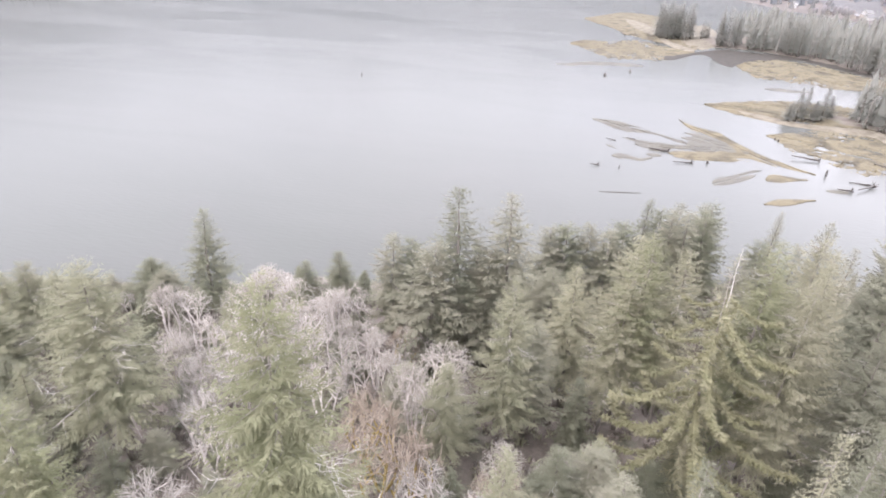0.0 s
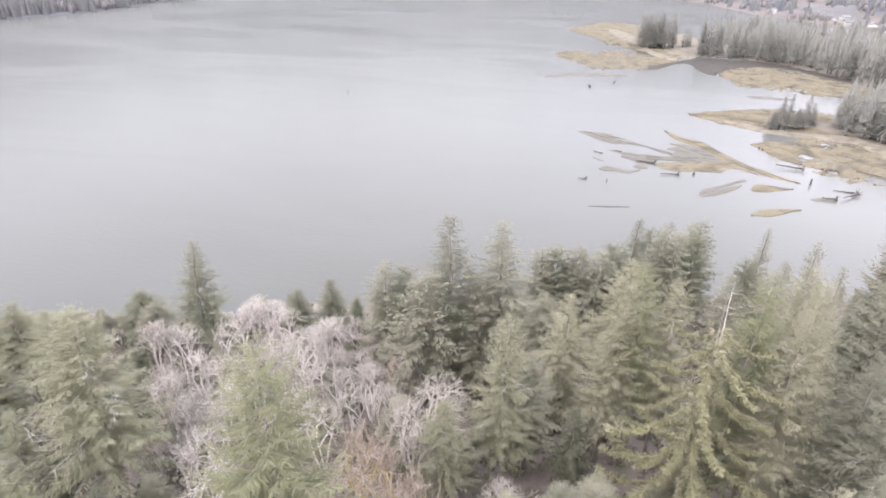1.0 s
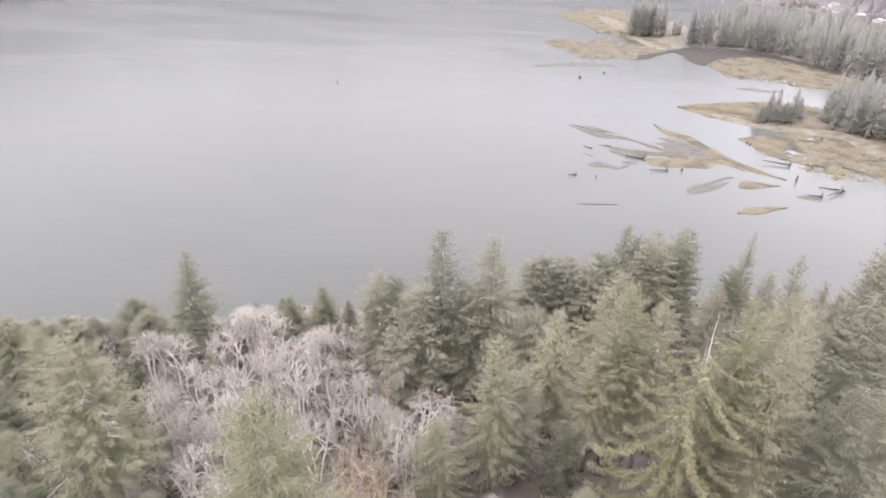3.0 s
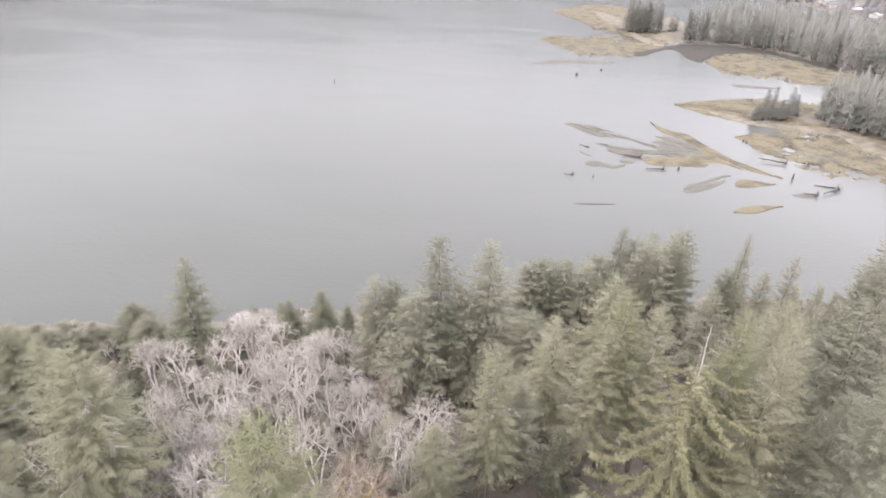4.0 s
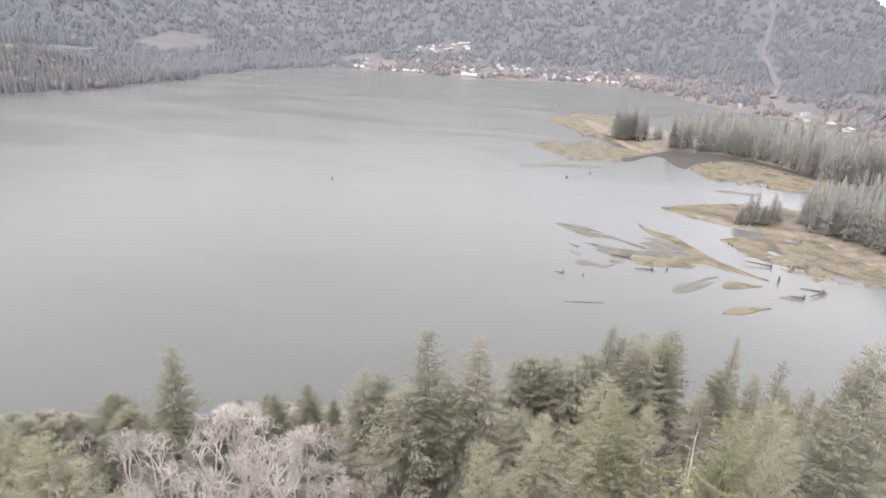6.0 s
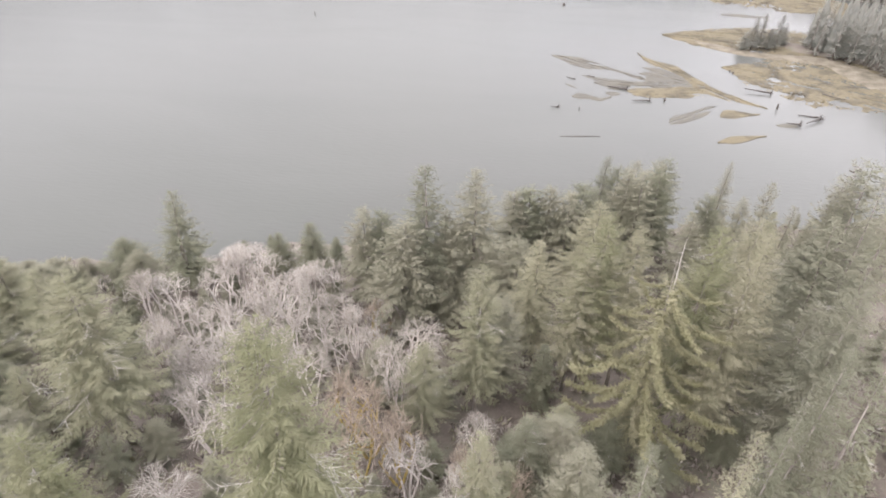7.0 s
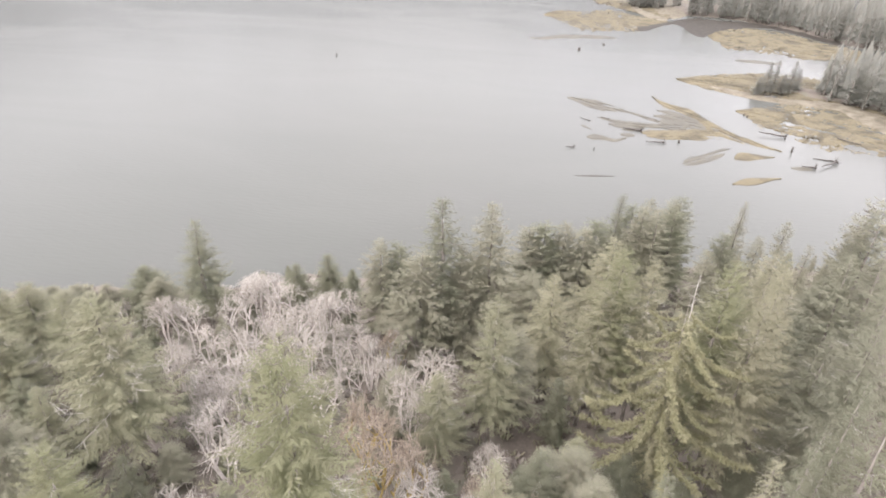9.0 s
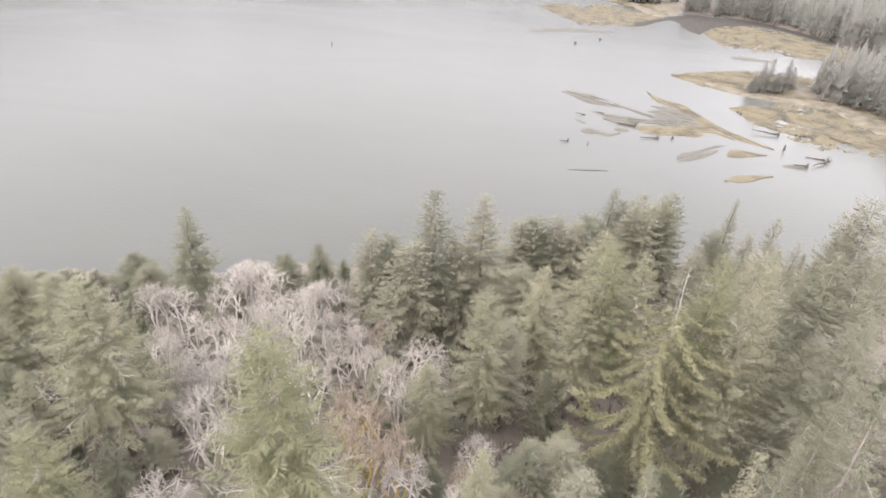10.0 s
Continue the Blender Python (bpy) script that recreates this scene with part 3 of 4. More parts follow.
        wood.tube([(0, 0, z0), tuple(e * ln * 0.5 + Vector((0, 0, z0 - 0.06 * ln))), tuple(e * ln + Vector((rng.normal(0, 0.3), rng.normal(0, 0.3), z0 + (0.25 * h - 0.15) * ln)))], [stick, stick * 0.7, stick * 0.3], 3, False)
    return wood.mesh("trunk", BARK), crown


SPRUCE = [
    conifer_meshes(11, step=0.27, spray=0.8, broad=0.8, bottom=0.2, R=5.4, levels=64, droop=0.5, shape=0.68),
    conifer_meshes(12, step=0.27, spray=0.8, broad=0.8, bottom=0.2, R=5.2, levels=66, droop=0.65, shape=0.62),
    conifer_meshes(13, step=0.27, spray=0.8, broad=0.8, bottom=0.2, R=5.0, levels=58, droop=0.4, shape=0.72, bare=0.15),
    conifer_meshes(14, step=0.27, spray=0.8, broad=0.8, bottom=0.2, R=5.2, levels=62, droop=0.55, shape=0.58),
    conifer_meshes(15, step=0.27, spray=0.8, broad=0.8, bottom=0.2, R=5.2, levels=54, droop=0.35, shape=0.66, bare=0.2, branch_gap=0.15),
]
BROAD = [conifer_meshes(21, step=0.31, spray=0.82, R=5.0, levels=60, droop=0.45, shape=0.45, bottom=0.14, bare=0.12), conifer_meshes(22, step=0.31, spray=0.82, R=5.0, levels=58, droop=0.4, shape=0.4, bottom=0.2, bare=0.14)]
GIANT = [conifer_meshes(91, R=9.5, levels=66, per=6, step=0.21, broad=0.55, bottom=0.25, droop=0.55, shape=0.62, bare=0.12, spray=0.72, sticks=30, stick=0.04), conifer_meshes(92, R=9.0, levels=64, per=6, step=0.21, broad=0.55, bottom=0.25, droop=0.7, shape=0.58, bare=0.14, spray=0.75, sticks=30, stick=0.04)]
ROUND = [conifer_meshes(23, R=5.0, step=0.33, levels=50, droop=0.35, shape=0.44, bottom=0.14, bare=0.1, spray=0.85), conifer_meshes(24, R=5.0, step=0.33, levels=46, droop=0.3, shape=0.36, bottom=0.18, bare=0.1, spray=0.88), conifer_meshes(25, R=5.0, step=0.33, levels=50, droop=0.3, shape=0.5, bottom=0.12, bare=0.1, spray=0.85)]
MOSSY = conifer_meshes(31, R=5.2, levels=52, per=5, droop=0.75, shape=0.6, dead_top=0.12, bare=0.25, spray=0.8, step=0.3, sticks=60)
SPARSE = conifer_meshes(41, R=4.6, levels=34, per=4, droop=0.25, shape=0.5, bare=0.72, spray=0.7, sticks=170, stick=0.05, bottom=0.3)
MIDDLE = [conifer_meshes(81 + k, R=5.2, levels=36, per=5, step=0.55, spray=1.2, broad=1.5, droop=0.45, shape=0.55 + 0.08 * k, bottom=0.1, sticks=6) for k in range(3)]
LOW = [conifer_meshes(86 + k, R=5.2, levels=24, per=5, step=0.95, spray=1.4, broad=1.6, droop=0.45, shape=0.6, bottom=0.05, sticks=0) for k in range(3)]
FAR = [conifer_meshes(61 + k, R=5.0, levels=19, per=5, step=1.1, spray=1.35, broad=1.7, least=2, droop=0.5, shape=0.42 + 0.09 * k, bottom=0.05 + 0.05 * k, sticks=0) for k in range(3)]


def limb_mesh(seed, length):
    """A long limb that arches out and hangs at its end, wrapped in moss."""
    rng = np.random.default_rng(seed)
    s = np.linspace(0, 1, 9)
    pts = [Vector((length * t, 0.25 * math.sin(5 * t + seed), -0.6 * length * t - 0.12 * length * math.sin(3.1 * t) + 0.2 * length * t ** 3)) for t in s]
    g = Geo()
    g.tube(pts, [0.11 * (1 - 0.75 * t) for t in s], 5, False)
    for i in range(int(length * 60)):
        t = rng.uniform(0.05, 0.99) * 8
        a = pts[int(t)].lerp(pts[int(t) + 1], t - int(t))
        d = Vector((rng.normal(0.4, 0.5), rng.normal(0, 0.8), rng.uniform(-1.4, 0.2))).normalized()
        side = d.cross(Vector(rng.normal(0, 1, 3))).normalized()
        ln = rng.uniform(0.3, 0.95)
        k = len(g.v)
        g.v += [tuple(a), tuple(a + d * ln * 0.5 + side * 0.09), tuple(a + d * ln), tuple(a + d * ln * 0.5 - side * 0.09)]
        g.f += [(k, k + 1, k + 2), (k, k + 2, k + 3)]
    return g.mesh("limb", HANGING_MOSS, False)


def dead_branch_mesh(seed):
    """A bare grey branch, forked into a spray of thin twigs."""
    rng = np.random.default_rng(seed)
    g = Geo()
    pts = [Vector((1.0 * t, 0.05 * math.sin(4 * t + seed), -0.16 * t + 0.12 * t * t)) for t in np.linspace(0, 1, 6)]
    g.tube(pts, [0.0047 * (1 - 0.75 * i / 5) for i in range(6)], 4, False)
    for i in range(13):
        t = rng.uniform(0.35, 0.98) * 5
        a = pts[int(t)].lerp(pts[int(t) + 1], t - int(t))
        d = Vector((rng.uniform(0.4, 1), rng.choice((-1, 1)) * rng.uniform(0.3, 0.9), rng.uniform(-0.5, 0.4))).normalized()
        ln = rng.uniform(0.12, 0.32)
        g.tube([a, a + d * ln * 0.5, a + d * ln + Vector((0, 0, rng.uniform(-0.04, 0.04)))], [0.003, 0.0021, 0.0011], 3, False)
    return g.mesh("dead_branch", DRY_BRANCH, False)


DEAD_BRANCHES = [dead_branch_mesh(301 + k) for k in range(3)]
BOUGHS = [limb_mesh(71, 8.5), limb_mesh(72, 7.5), limb_mesh(73, 9.5)]


def spruce(x, y, height, radius, kind, meshes, turn, label, group, lean=(0, 0)):
    root = new("spruce_tree")
    piece("trunk", meshes[0], root)
    piece("crown", meshes[1], root, NEEDLES[kind])
    k = radius / 9.5 if meshes in GIANT else radius * 1.4 / 5.0
    root.matrix_world = Matrix.Translation((x, y, gz_at(x, y) - 0.15)) @ Euler((lean[0], lean[1], turn)).to_matrix().to_4x4() @ Matrix.Diagonal((k, k, (height + 0.15) / 30.0, 1))
    return tagged(root, label, "tree", group)


SPRUCES_LEFT = [
    (-53.4, 46.0, 29.6, 12.0, "green"),
    (-84.2, 62.0, 19.4, 5.5, "green"),
    (-71.6, 56.0, 21.8, 5.0, "green"),
    (-90.6, 84.0, 8.6, 3.5, "dark"),
    (-83.7, 88.0, 11.6, 5.4, "deep"),
    (-77.2, 84.0, 10.3, 4.7, "dark"),
    (-67.6, 84.0, 24.0, 5.8, "deep"),
    (-53.8, 96.0, 12.1, 3.8, "deep"),
    (-46.2, 96.0, 13.9, 3.8, "deep"),
    (-40.9, 25.0, 26.7, 7.5, "fresh"),
    (-18.7, 29.0, 38.4, 11.0, "fresh"),
    (-77.4, 50.0, 20.1, 5.5, "green"),
    (-100.0, 76.0, 9.4, 4.0, "dark"),
    (-97.6, 80.0, 7.2, 3.6, "dark"),
    (-93.7, 82.0, 6.6, 3.0, "dark"),
    (-99.5, 70.0, 13.4, 4.5, "green"),
    (-105.9, 84.0, 5.1, 3.5, "dark"),
    (-101.4, 86.0, 4.3, 3.1, "dark"),
    (-107.1, 80.0, 7.0, 3.2, "dark"),
    (-91.5, 88.0, 4.7, 2.8, "dark"),
    (-54.1, 30.0, 25.4, 5.0, "dark"),
]
SPRUCES_MID = [
    (-32.8, 90.0, 22.3, 4.7, "round"),
    (-29.7, 92.0, 21.1, 4.2, "round"),
    (-23.1, 80.0, 25.0, 5.9, "dark"),
    (-19.2, 85.0, 32.8, 6.8, "deep"),
    (-16.8, 88.0, 22.8, 5.3, "dark"),
    (-11.9, 86.0, 31.7, 6.6, "dark"),
    (-7.2, 62.0, 27.4, 5.0, "green"),
    (-13.3, 56.0, 17.2, 4.5, "green"),
    (-21.6, 64.0, 10.2, 3.5, "dark"),
    (-7.0, 104.0, 21.5, 5.3, "round"),
    (-4.0, 106.0, 22.6, 5.3, "round"),
    (-0.3, 106.0, 22.9, 5.3, "round"),
    (3.4, 104.0, 22.4, 5.3, "round"),
    (6.2, 108.0, 22.8, 5.3, "round"),
    (-4.1, 84.0, 20.1, 5.9, "dark"),
    (-0.2, 76.0, 25.1, 5.0, "olive"),
    (-4.9, 66.0, 19.5, 4.0, "dark"),
    (-14.6, 84.0, 22.4, 5.3, "dark"),
]
SPRUCES_POINT = [
    (10.3, 124.0, 24.8, 4.2, "deep"),
    (13.3, 118.0, 24.1, 4.1, "round"),
    (16.7, 118.0, 25.0, 4.1, "round"),
    (20.1, 120.0, 24.3, 4.1, "round"),
    (23.1, 122.0, 24.1, 4.2, "round"),
    (14.5, 112.0, 25.2, 5.0, "round"),
    (17.4, 110.0, 25.4, 5.0, "round"),
    (21.2, 114.0, 24.4, 4.7, "round"),
    (7.9, 92.0, 25.4, 5.9, "olive"),
    (7.7, 72.0, 31.8, 8.0, "fresh"),
    (5.4, 70.0, 27.0, 5.0, "olive"),
    (12.4, 72.0, 29.4, 5.0, "olive"),
    (37.8, 132.0, 22.3, 3.2, "dark"),
    (30.6, 112.0, 20.7, 4.1, "round"),
    (36.4, 112.0, 20.9, 3.7, "round"),
    (35.2, 98.0, 28.8, 2.9, "dark"),
    (38.7, 96.0, 25.7, 3.7, "dark"),
    (25.3, 100.0, 21.4, 4.1, "round"),
]
SPRUCES_RIGHT = [
    (14.0, 56.0, 35.4, 2.6, "moss"),
    (18.8, 62.0, 34.9, 6.0, "fresh"),
    (23.2, 66.0, 35.1, 9.0, "olive"),
    (24.6, 62.0, 34.5, 5.0, "olive"),
    (21.7, 58.0, 32.1, 4.5, "olive"),
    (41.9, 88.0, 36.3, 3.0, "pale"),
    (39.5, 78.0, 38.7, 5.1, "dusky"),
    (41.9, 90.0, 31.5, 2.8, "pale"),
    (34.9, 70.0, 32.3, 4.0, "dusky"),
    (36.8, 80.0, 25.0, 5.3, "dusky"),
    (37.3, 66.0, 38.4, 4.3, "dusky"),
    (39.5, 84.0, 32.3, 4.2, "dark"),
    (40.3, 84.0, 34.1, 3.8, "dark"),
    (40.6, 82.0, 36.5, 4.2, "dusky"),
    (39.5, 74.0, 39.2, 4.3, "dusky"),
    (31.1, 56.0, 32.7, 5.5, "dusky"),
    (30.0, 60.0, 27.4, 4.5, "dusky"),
]
SPRUCES_NEAR = [
    (21.6, 36.0, 36.4, 2.8, "deep"),
    (15.3, 30.0, 33.3, 2.2, "olive"),
    (-1.5, 42.0, 12.3, 3.0, "green"),
    (4.2, 48.0, 15.6, 3.6, "dark"),
    (18.9, 33.0, 33.6, 2.2, "deep"),
    (-3.4, 38.0, 21.1, 3.0, "green"),
    (24.2, 34.0, 36.1, 4.0, "deep"),
    (0.9, 46.0, 16.0, 4.0, "deep"),
    (6.3, 42.0, 17.2, 3.6, "dark"),
    (10.9, 34.0, 26.3, 3.0, "deep"),
]
SPRUCES_HOLLOW = [
    (-66.0, 44.0, 14.0, 3.6, "green"),
    (-72.0, 47.0, 12.5, 3.4, "deep"),
    (-61.0, 38.0, 13.0, 3.4, "dark"),
    (-80.0, 54.0, 13.0, 3.4, "dark"),
    (-49.0, 39.0, 10.0, 2.6, "deep"),
    (-46.5, 44.0, 8.0, 2.4, "dark"),
    (5.3, 55.0, 10.8, 3.2, "green"),
    (10.6, 53.8, 10.5, 3.2, "deep"),
    (13.9, 57.4, 11.0, 3.2, "green"),
    (17.6, 51.9, 9.2, 3.2, "deep"),
    (1.2, 51.7, 10.8, 3.2, "dark"),
    (25.7, 57.2, 8.9, 3.2, "deep"),
]
ALDERS_A = [
    (-66.4, 71.0, 13.8, 4.0),
    (-63.4, 73.0, 12.9, 3.5),
    (-57.6, 70.0, 10.7, 3.5),
    (-57.5, 80.0, 11.9, 4.2),
    (-54.8, 84.0, 14.1, 4.2),
    (-50.4, 84.0, 12.7, 4.0),
    (-42.5, 76.0, 14.4, 4.0),
    (-39.9, 88.0, 11.9, 4.0),
    (-42.1, 84.0, 12.1, 3.5),
    (-37.8, 68.0, 14.3, 3.5),
    (-50.0, 66.0, 12.8, 4.0),
    (-49.4, 72.0, 12.8, 3.8),
]
ALDERS_B = [
    (-45.6, 72.0, 10.9, 3.4),
    (-38.2, 76.0, 11.4, 3.2),
    (-34.0, 78.0, 8.9, 3.0),
    (-37.3, 62.0, 13.8, 3.0),
    (-24.8, 66.0, 10.6, 3.0),
    (-33.8, 70.0, 10.2, 3.0),
    (-16.8, 56.0, 12.8, 2.8),
    (-31.1, 58.0, 13.6, 3.2),
    (-28.8, 71.0, 11.5, 3.2),
    (-29.6, 66.0, 9.4, 3.0),
    (-16.0, 64.0, 15.5, 4.0),
    (-19.1, 60.0, 13.6, 3.2),
    (-45.6, 56.0, 11.3, 4.0),
    (-43.6, 50.0, 11.0, 3.8),
    (-40.0, 46.0, 9.4, 3.5),
    (-12.7, 44.0, 12.8, 3.0),
    (-5.7, 38.0, 15.0, 2.8),
    (-36.9, 33.0, 12.9, 3.5),
    (-5.2, 50.0, 11.5, 2.6),
    (-25.2, 76.0, 11.8, 3.4),
    (-47.1, 90.0, 5.8, 3.5),
    (-48.7, 78.0, 10.8, 3.6),
    (-50.5, 60.0, 11.1, 3.6),
]
ALDERS_SHORE = [
    (-66.0, 97.0, 5.6, 3.4),
    (-61.7, 99.0, 5.9, 3.4),
    (-57.0, 100.0, 5.0, 3.2),
    (-52.7, 102.0, 4.5, 3.2),
    (-48.3, 104.0, 3.4, 3.2),
    (-44.1, 104.0, 2.9, 3.0),
    (-69.5, 92.0, 5.2, 3.2),
    (-72.2, 88.0, 3.4, 3.0),
    (-87.7, 84.0, 5.6, 2.8),
    (-54.9, 60.0, 12.6, 3.2),
    (-48.7, 55.0, 12.7, 3.2),
    (-59.9, 63.0, 11.2, 3.2),
    (-47.3, 51.0, 10.6, 3.0),
    (-45.1, 60.0, 12.4, 3.2),
    (-44.9, 66.0, 11.2, 3.2),
]
ALDERS_RUST = [
    (-4.6, 44.0, 14.1, 2.8),
    (0.0, 42.0, 12.7, 2.6),
    (-19.7, 50.0, 14.6, 3.4),
    (-23.7, 54.0, 12.6, 3.0),
    (-26.0, 76.0, 11.0, 3.0),
    (-14.3, 46.0, 14.3, 3.2),
    (-19.5, 46.0, 12.8, 3.0),
]

LABELS = {
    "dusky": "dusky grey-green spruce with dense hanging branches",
    "round": "bushy round-topped conifer on the lake shore",
    "green": "green spruce with drooping branches on the forest slope",
    "olive": "olive-green mossy spruce with layered drooping branches",
    "deep": "deep green pointed spruce near the lake shore",
    "fresh": "broad yellow-green spruce with drooping feathery branches",
    "dark": "dense dark grey-green conifer in the lakeside forest",
    "moss": "tall spruce hung with yellow moss, bare dead top",
    "pale": "sparse dying conifer with bare grey branches",
}
count = 0
for rows in (SPRUCES_LEFT, SPRUCES_MID, SPRUCES_POINT, SPRUCES_RIGHT, SPRUCES_NEAR, SPRUCES_HOLLOW):
    for x, y, h, r, kind in rows:
        rng = random.Random(count * 7 + 3)
        if kind == "moss":
            meshes = MOSSY
        elif kind == "pale":
            meshes = SPARSE
        elif kind == "round":
            meshes, kind = ROUND[count % 3], ("dark", "deep", "dark")[count % 3]
        elif r >= 7 or (r >= 4.4 and y < 73):
            meshes, r = GIANT[count % 2], r if r >= 7 else r * 1.4
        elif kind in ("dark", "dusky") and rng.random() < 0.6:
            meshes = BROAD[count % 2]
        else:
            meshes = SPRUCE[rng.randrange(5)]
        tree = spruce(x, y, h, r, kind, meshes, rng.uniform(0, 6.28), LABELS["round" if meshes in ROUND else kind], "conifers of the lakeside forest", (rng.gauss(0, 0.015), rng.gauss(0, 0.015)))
        if meshes in GIANT or (meshes in SPRUCE and y < 66):
            giant = meshes in GIANT
            wide = r if giant else r * 1.45
            for k in range(16 if giant else 5):
                z = rng.uniform(0.35, 0.9)
                bare = piece("dead_branch", DEAD_BRANCHES[k % 3], tree, label="bare grey branch poking through the needles")
                size = wide * (1 - z) ** 0.62 * rng.uniform(0.85, 1.08)
                bare.matrix_world = Matrix.Translation((x, y, gz_at(x, y) + h * z)) @ pose(0, 0, 0, 0, 10 * (1 - z), k * 137.5 + rng.uniform(-25, 25)) @ Matrix.Scale(size, 4)
        if kind == "moss":
            g = Geo()
            g.tube([(0, 0, -7.5), (0.12, 0.03, -4), (0.02, 0, -1.5), (0.1, 0, 0.9)], [0.09, 0.06, 0.035, 0.012], 7)
            for k in range(14):
                q, a = -6.5 + 0.48 * k, k * 2.4
                g.tube([(0.05, 0, q), (0.05 + 0.5 * math.cos(a), 0.5 * math.sin(a), q + 0.05), (0.05 + 0.9 * math.cos(a), 0.9 * math.sin(a), q + 0.22)], [0.025, 0.015, 0.007], 4, False)
            pole = piece("dead_top", g.mesh("dead_top", DRY_BRANCH), tree, label="bare pale dead leader with short stubs")
            pole.matrix_world = Matrix.Translation((x, y, gz_at(x, y) + h))
            for k in range(40):
                z = 0.88 - 0.58 * k / 40
                limb = piece("limb", BOUGHS[k % 3], tree, label="long hanging limb wrapped in yellow moss")
                size = (0.6 + 0.9 * (1 - z)) * rng.uniform(0.75, 1.15)
                limb.matrix_world = Matrix.Translation((x, y, gz_at(x, y) + h * z)) @ pose(0, 0, 0, 0, 0, k * 137.5 + rng.uniform(-25, 25)) @ Matrix.Scale(size, 4)
        count += 1

# ---------------------------------------------------------------- bare alders
def alder_meshes(seed, H=13.0, stems=3, fan=0.42, clear=0.6, wide=3.6):
    """Slender leaning stems, clear below, whose limbs fork again and again out to a rounded dome of fine twigs."""
    rng = np.random.default_rng(seed)
    wood, twig = Geo(), Geo()
    core = Vector((0, 0, H * (0.28 + 0.45 * clear)))
    reach = Vector((wide, wide, H - core.z))

    def arc(a, b, r0, r1, n, sides, into, sag=0.1):
        ctrl = a.lerp(b, 0.45) + Vector((0, 0, (b - a).length * sag)) + Vector(rng.normal(0, 0.08, 3)) * (b - a).length
        into.tube([a * (1 - t) ** 2 + ctrl * (2 * t * (1 - t)) + b * t * t for t in np.linspace(0, 1, n + 1)], [r0 + (r1 - r0) * i / n for i in range(n + 1)], sides, False)

    def spot(u, k):
        return core + Vector((u.x * reach.x * k, u.y * reach.y * k, u.z * reach.z * k * (1 if u.z > 0 else 0.7)))

    def turned(u, spread):
        v = (u + Vector(rng.normal(0, spread, 3))).normalized()
        v.z = max(v.z, -0.3)
        return v.normalized()

    for q in range(stems):
        a = 6.28 * q / stems + rng.uniform(0, 1.2)
        foot = Vector((math.cos(a) * 0.35, math.sin(a) * 0.35, 0))
        out = Vector((math.cos(a), math.sin(a), 0)) * (wide * fan * (0.75 if stems > 1 else 0.15))
        fork = Vector((out.x, out.y, core.z * rng.uniform(0.92, 1.06)))
        arc(foot, fork, 0.17, 0.1, 5, 6, wood, 0.12)
        limbs = 6 // stems + 1
        for k in range(limbs):
            b = k * 2.4 + rng.uniform(-0.3, 0.3)
            tilt = rng.uniform(0.15, 1.25) if k else 0.05
            u = Vector((math.cos(b) * math.sin(tilt), math.sin(b) * math.sin(tilt), math.cos(tilt)))
            if stems > 1:
                u = (u + out.normalized() * 0.45).normalized()
            start = foot.lerp(fork, rng.uniform(0.8, 1.0))
            grown = rng.uniform(0.78, 1.04)
            end = spot(u, 0.55 * grown)
            arc(start, end, 0.1, 0.062, 4, 5, wood, 0.1)
            for i in range(4):
                u2 = turned(u, 0.34)
                p2 = start.lerp(end, rng.uniform(0.55, 1.0))
                e2 = spot(u2, rng.uniform(0.68, 0.84) * grown)
                arc(p2, e2, 0.06, 0.04, 3, 4, twig)
                for j in range(4):
                    u3 = turned(u2, 0.26)
                    p3 = p2.lerp(e2, rng.uniform(0.5, 1.0))
                    e3 = spot(u3, rng.uniform(0.84, 1.02) * grown)
                    arc(p3, e3, 0.038, 0.02, 2, 3, twig)
                    for t in range(2):
                        p4 = p3.lerp(e3, rng.uniform(0.45, 1.0))
                        twig.tube([p4, spot(turned(u3, 0.16), rng.uniform(0.9, 1.06) * grown)], [0.018, 0.009], 3, False)
    return wood.mesh("trunk", PALE_BARK), twig.mesh("twig_crown", TWIGS)


ALDER = [alder_meshes(51), alder_meshes(52, stems=2, fan=0.35), alder_meshes(53, stems=4, fan=0.6), alder_meshes(54, stems=3, fan=0.65, clear=0.5)]
BUSHY = alder_meshes(55, stems=4, fan=0.8, clear=0.15)


def alder(x, y, height, radius, meshes, turn, rusty=False):
    root = new("alder_tree")
    piece("trunk", meshes[0], root, MOSS_BARK if rusty else None)
    piece("twig_crown", meshes[1], root, RUST_TWIGS if rusty else None)
    k = radius * 1.22 / 3.6
    root.matrix_world = Matrix.Translation((x, y, gz_at(x, y) - 0.1)) @ Euler((0, 0, turn)).to_matrix().to_4x4() @ Matrix.Diagonal((k, k, (height + 0.1) / 13.0, 1))
    return tagged(root, "leafless alder with rusty twigs and mossy yellow stems" if rusty else "leafless pale alder with fine whitish twigs", "tree", "bare alders among the conifers")


for i, (x, y, h, r) in enumerate(ALDERS_A + ALDERS_B + ALDERS_SHORE):
    alder(x, y, h, r, ALDER[i % 4], i * 1.9)
for i, (x, y, h, r) in enumerate(ALDERS_RUST):
    alder(x, y, h, r * 1.1, BUSHY if i % 2 else ALDER[3], i * 2.3 + 1, True)


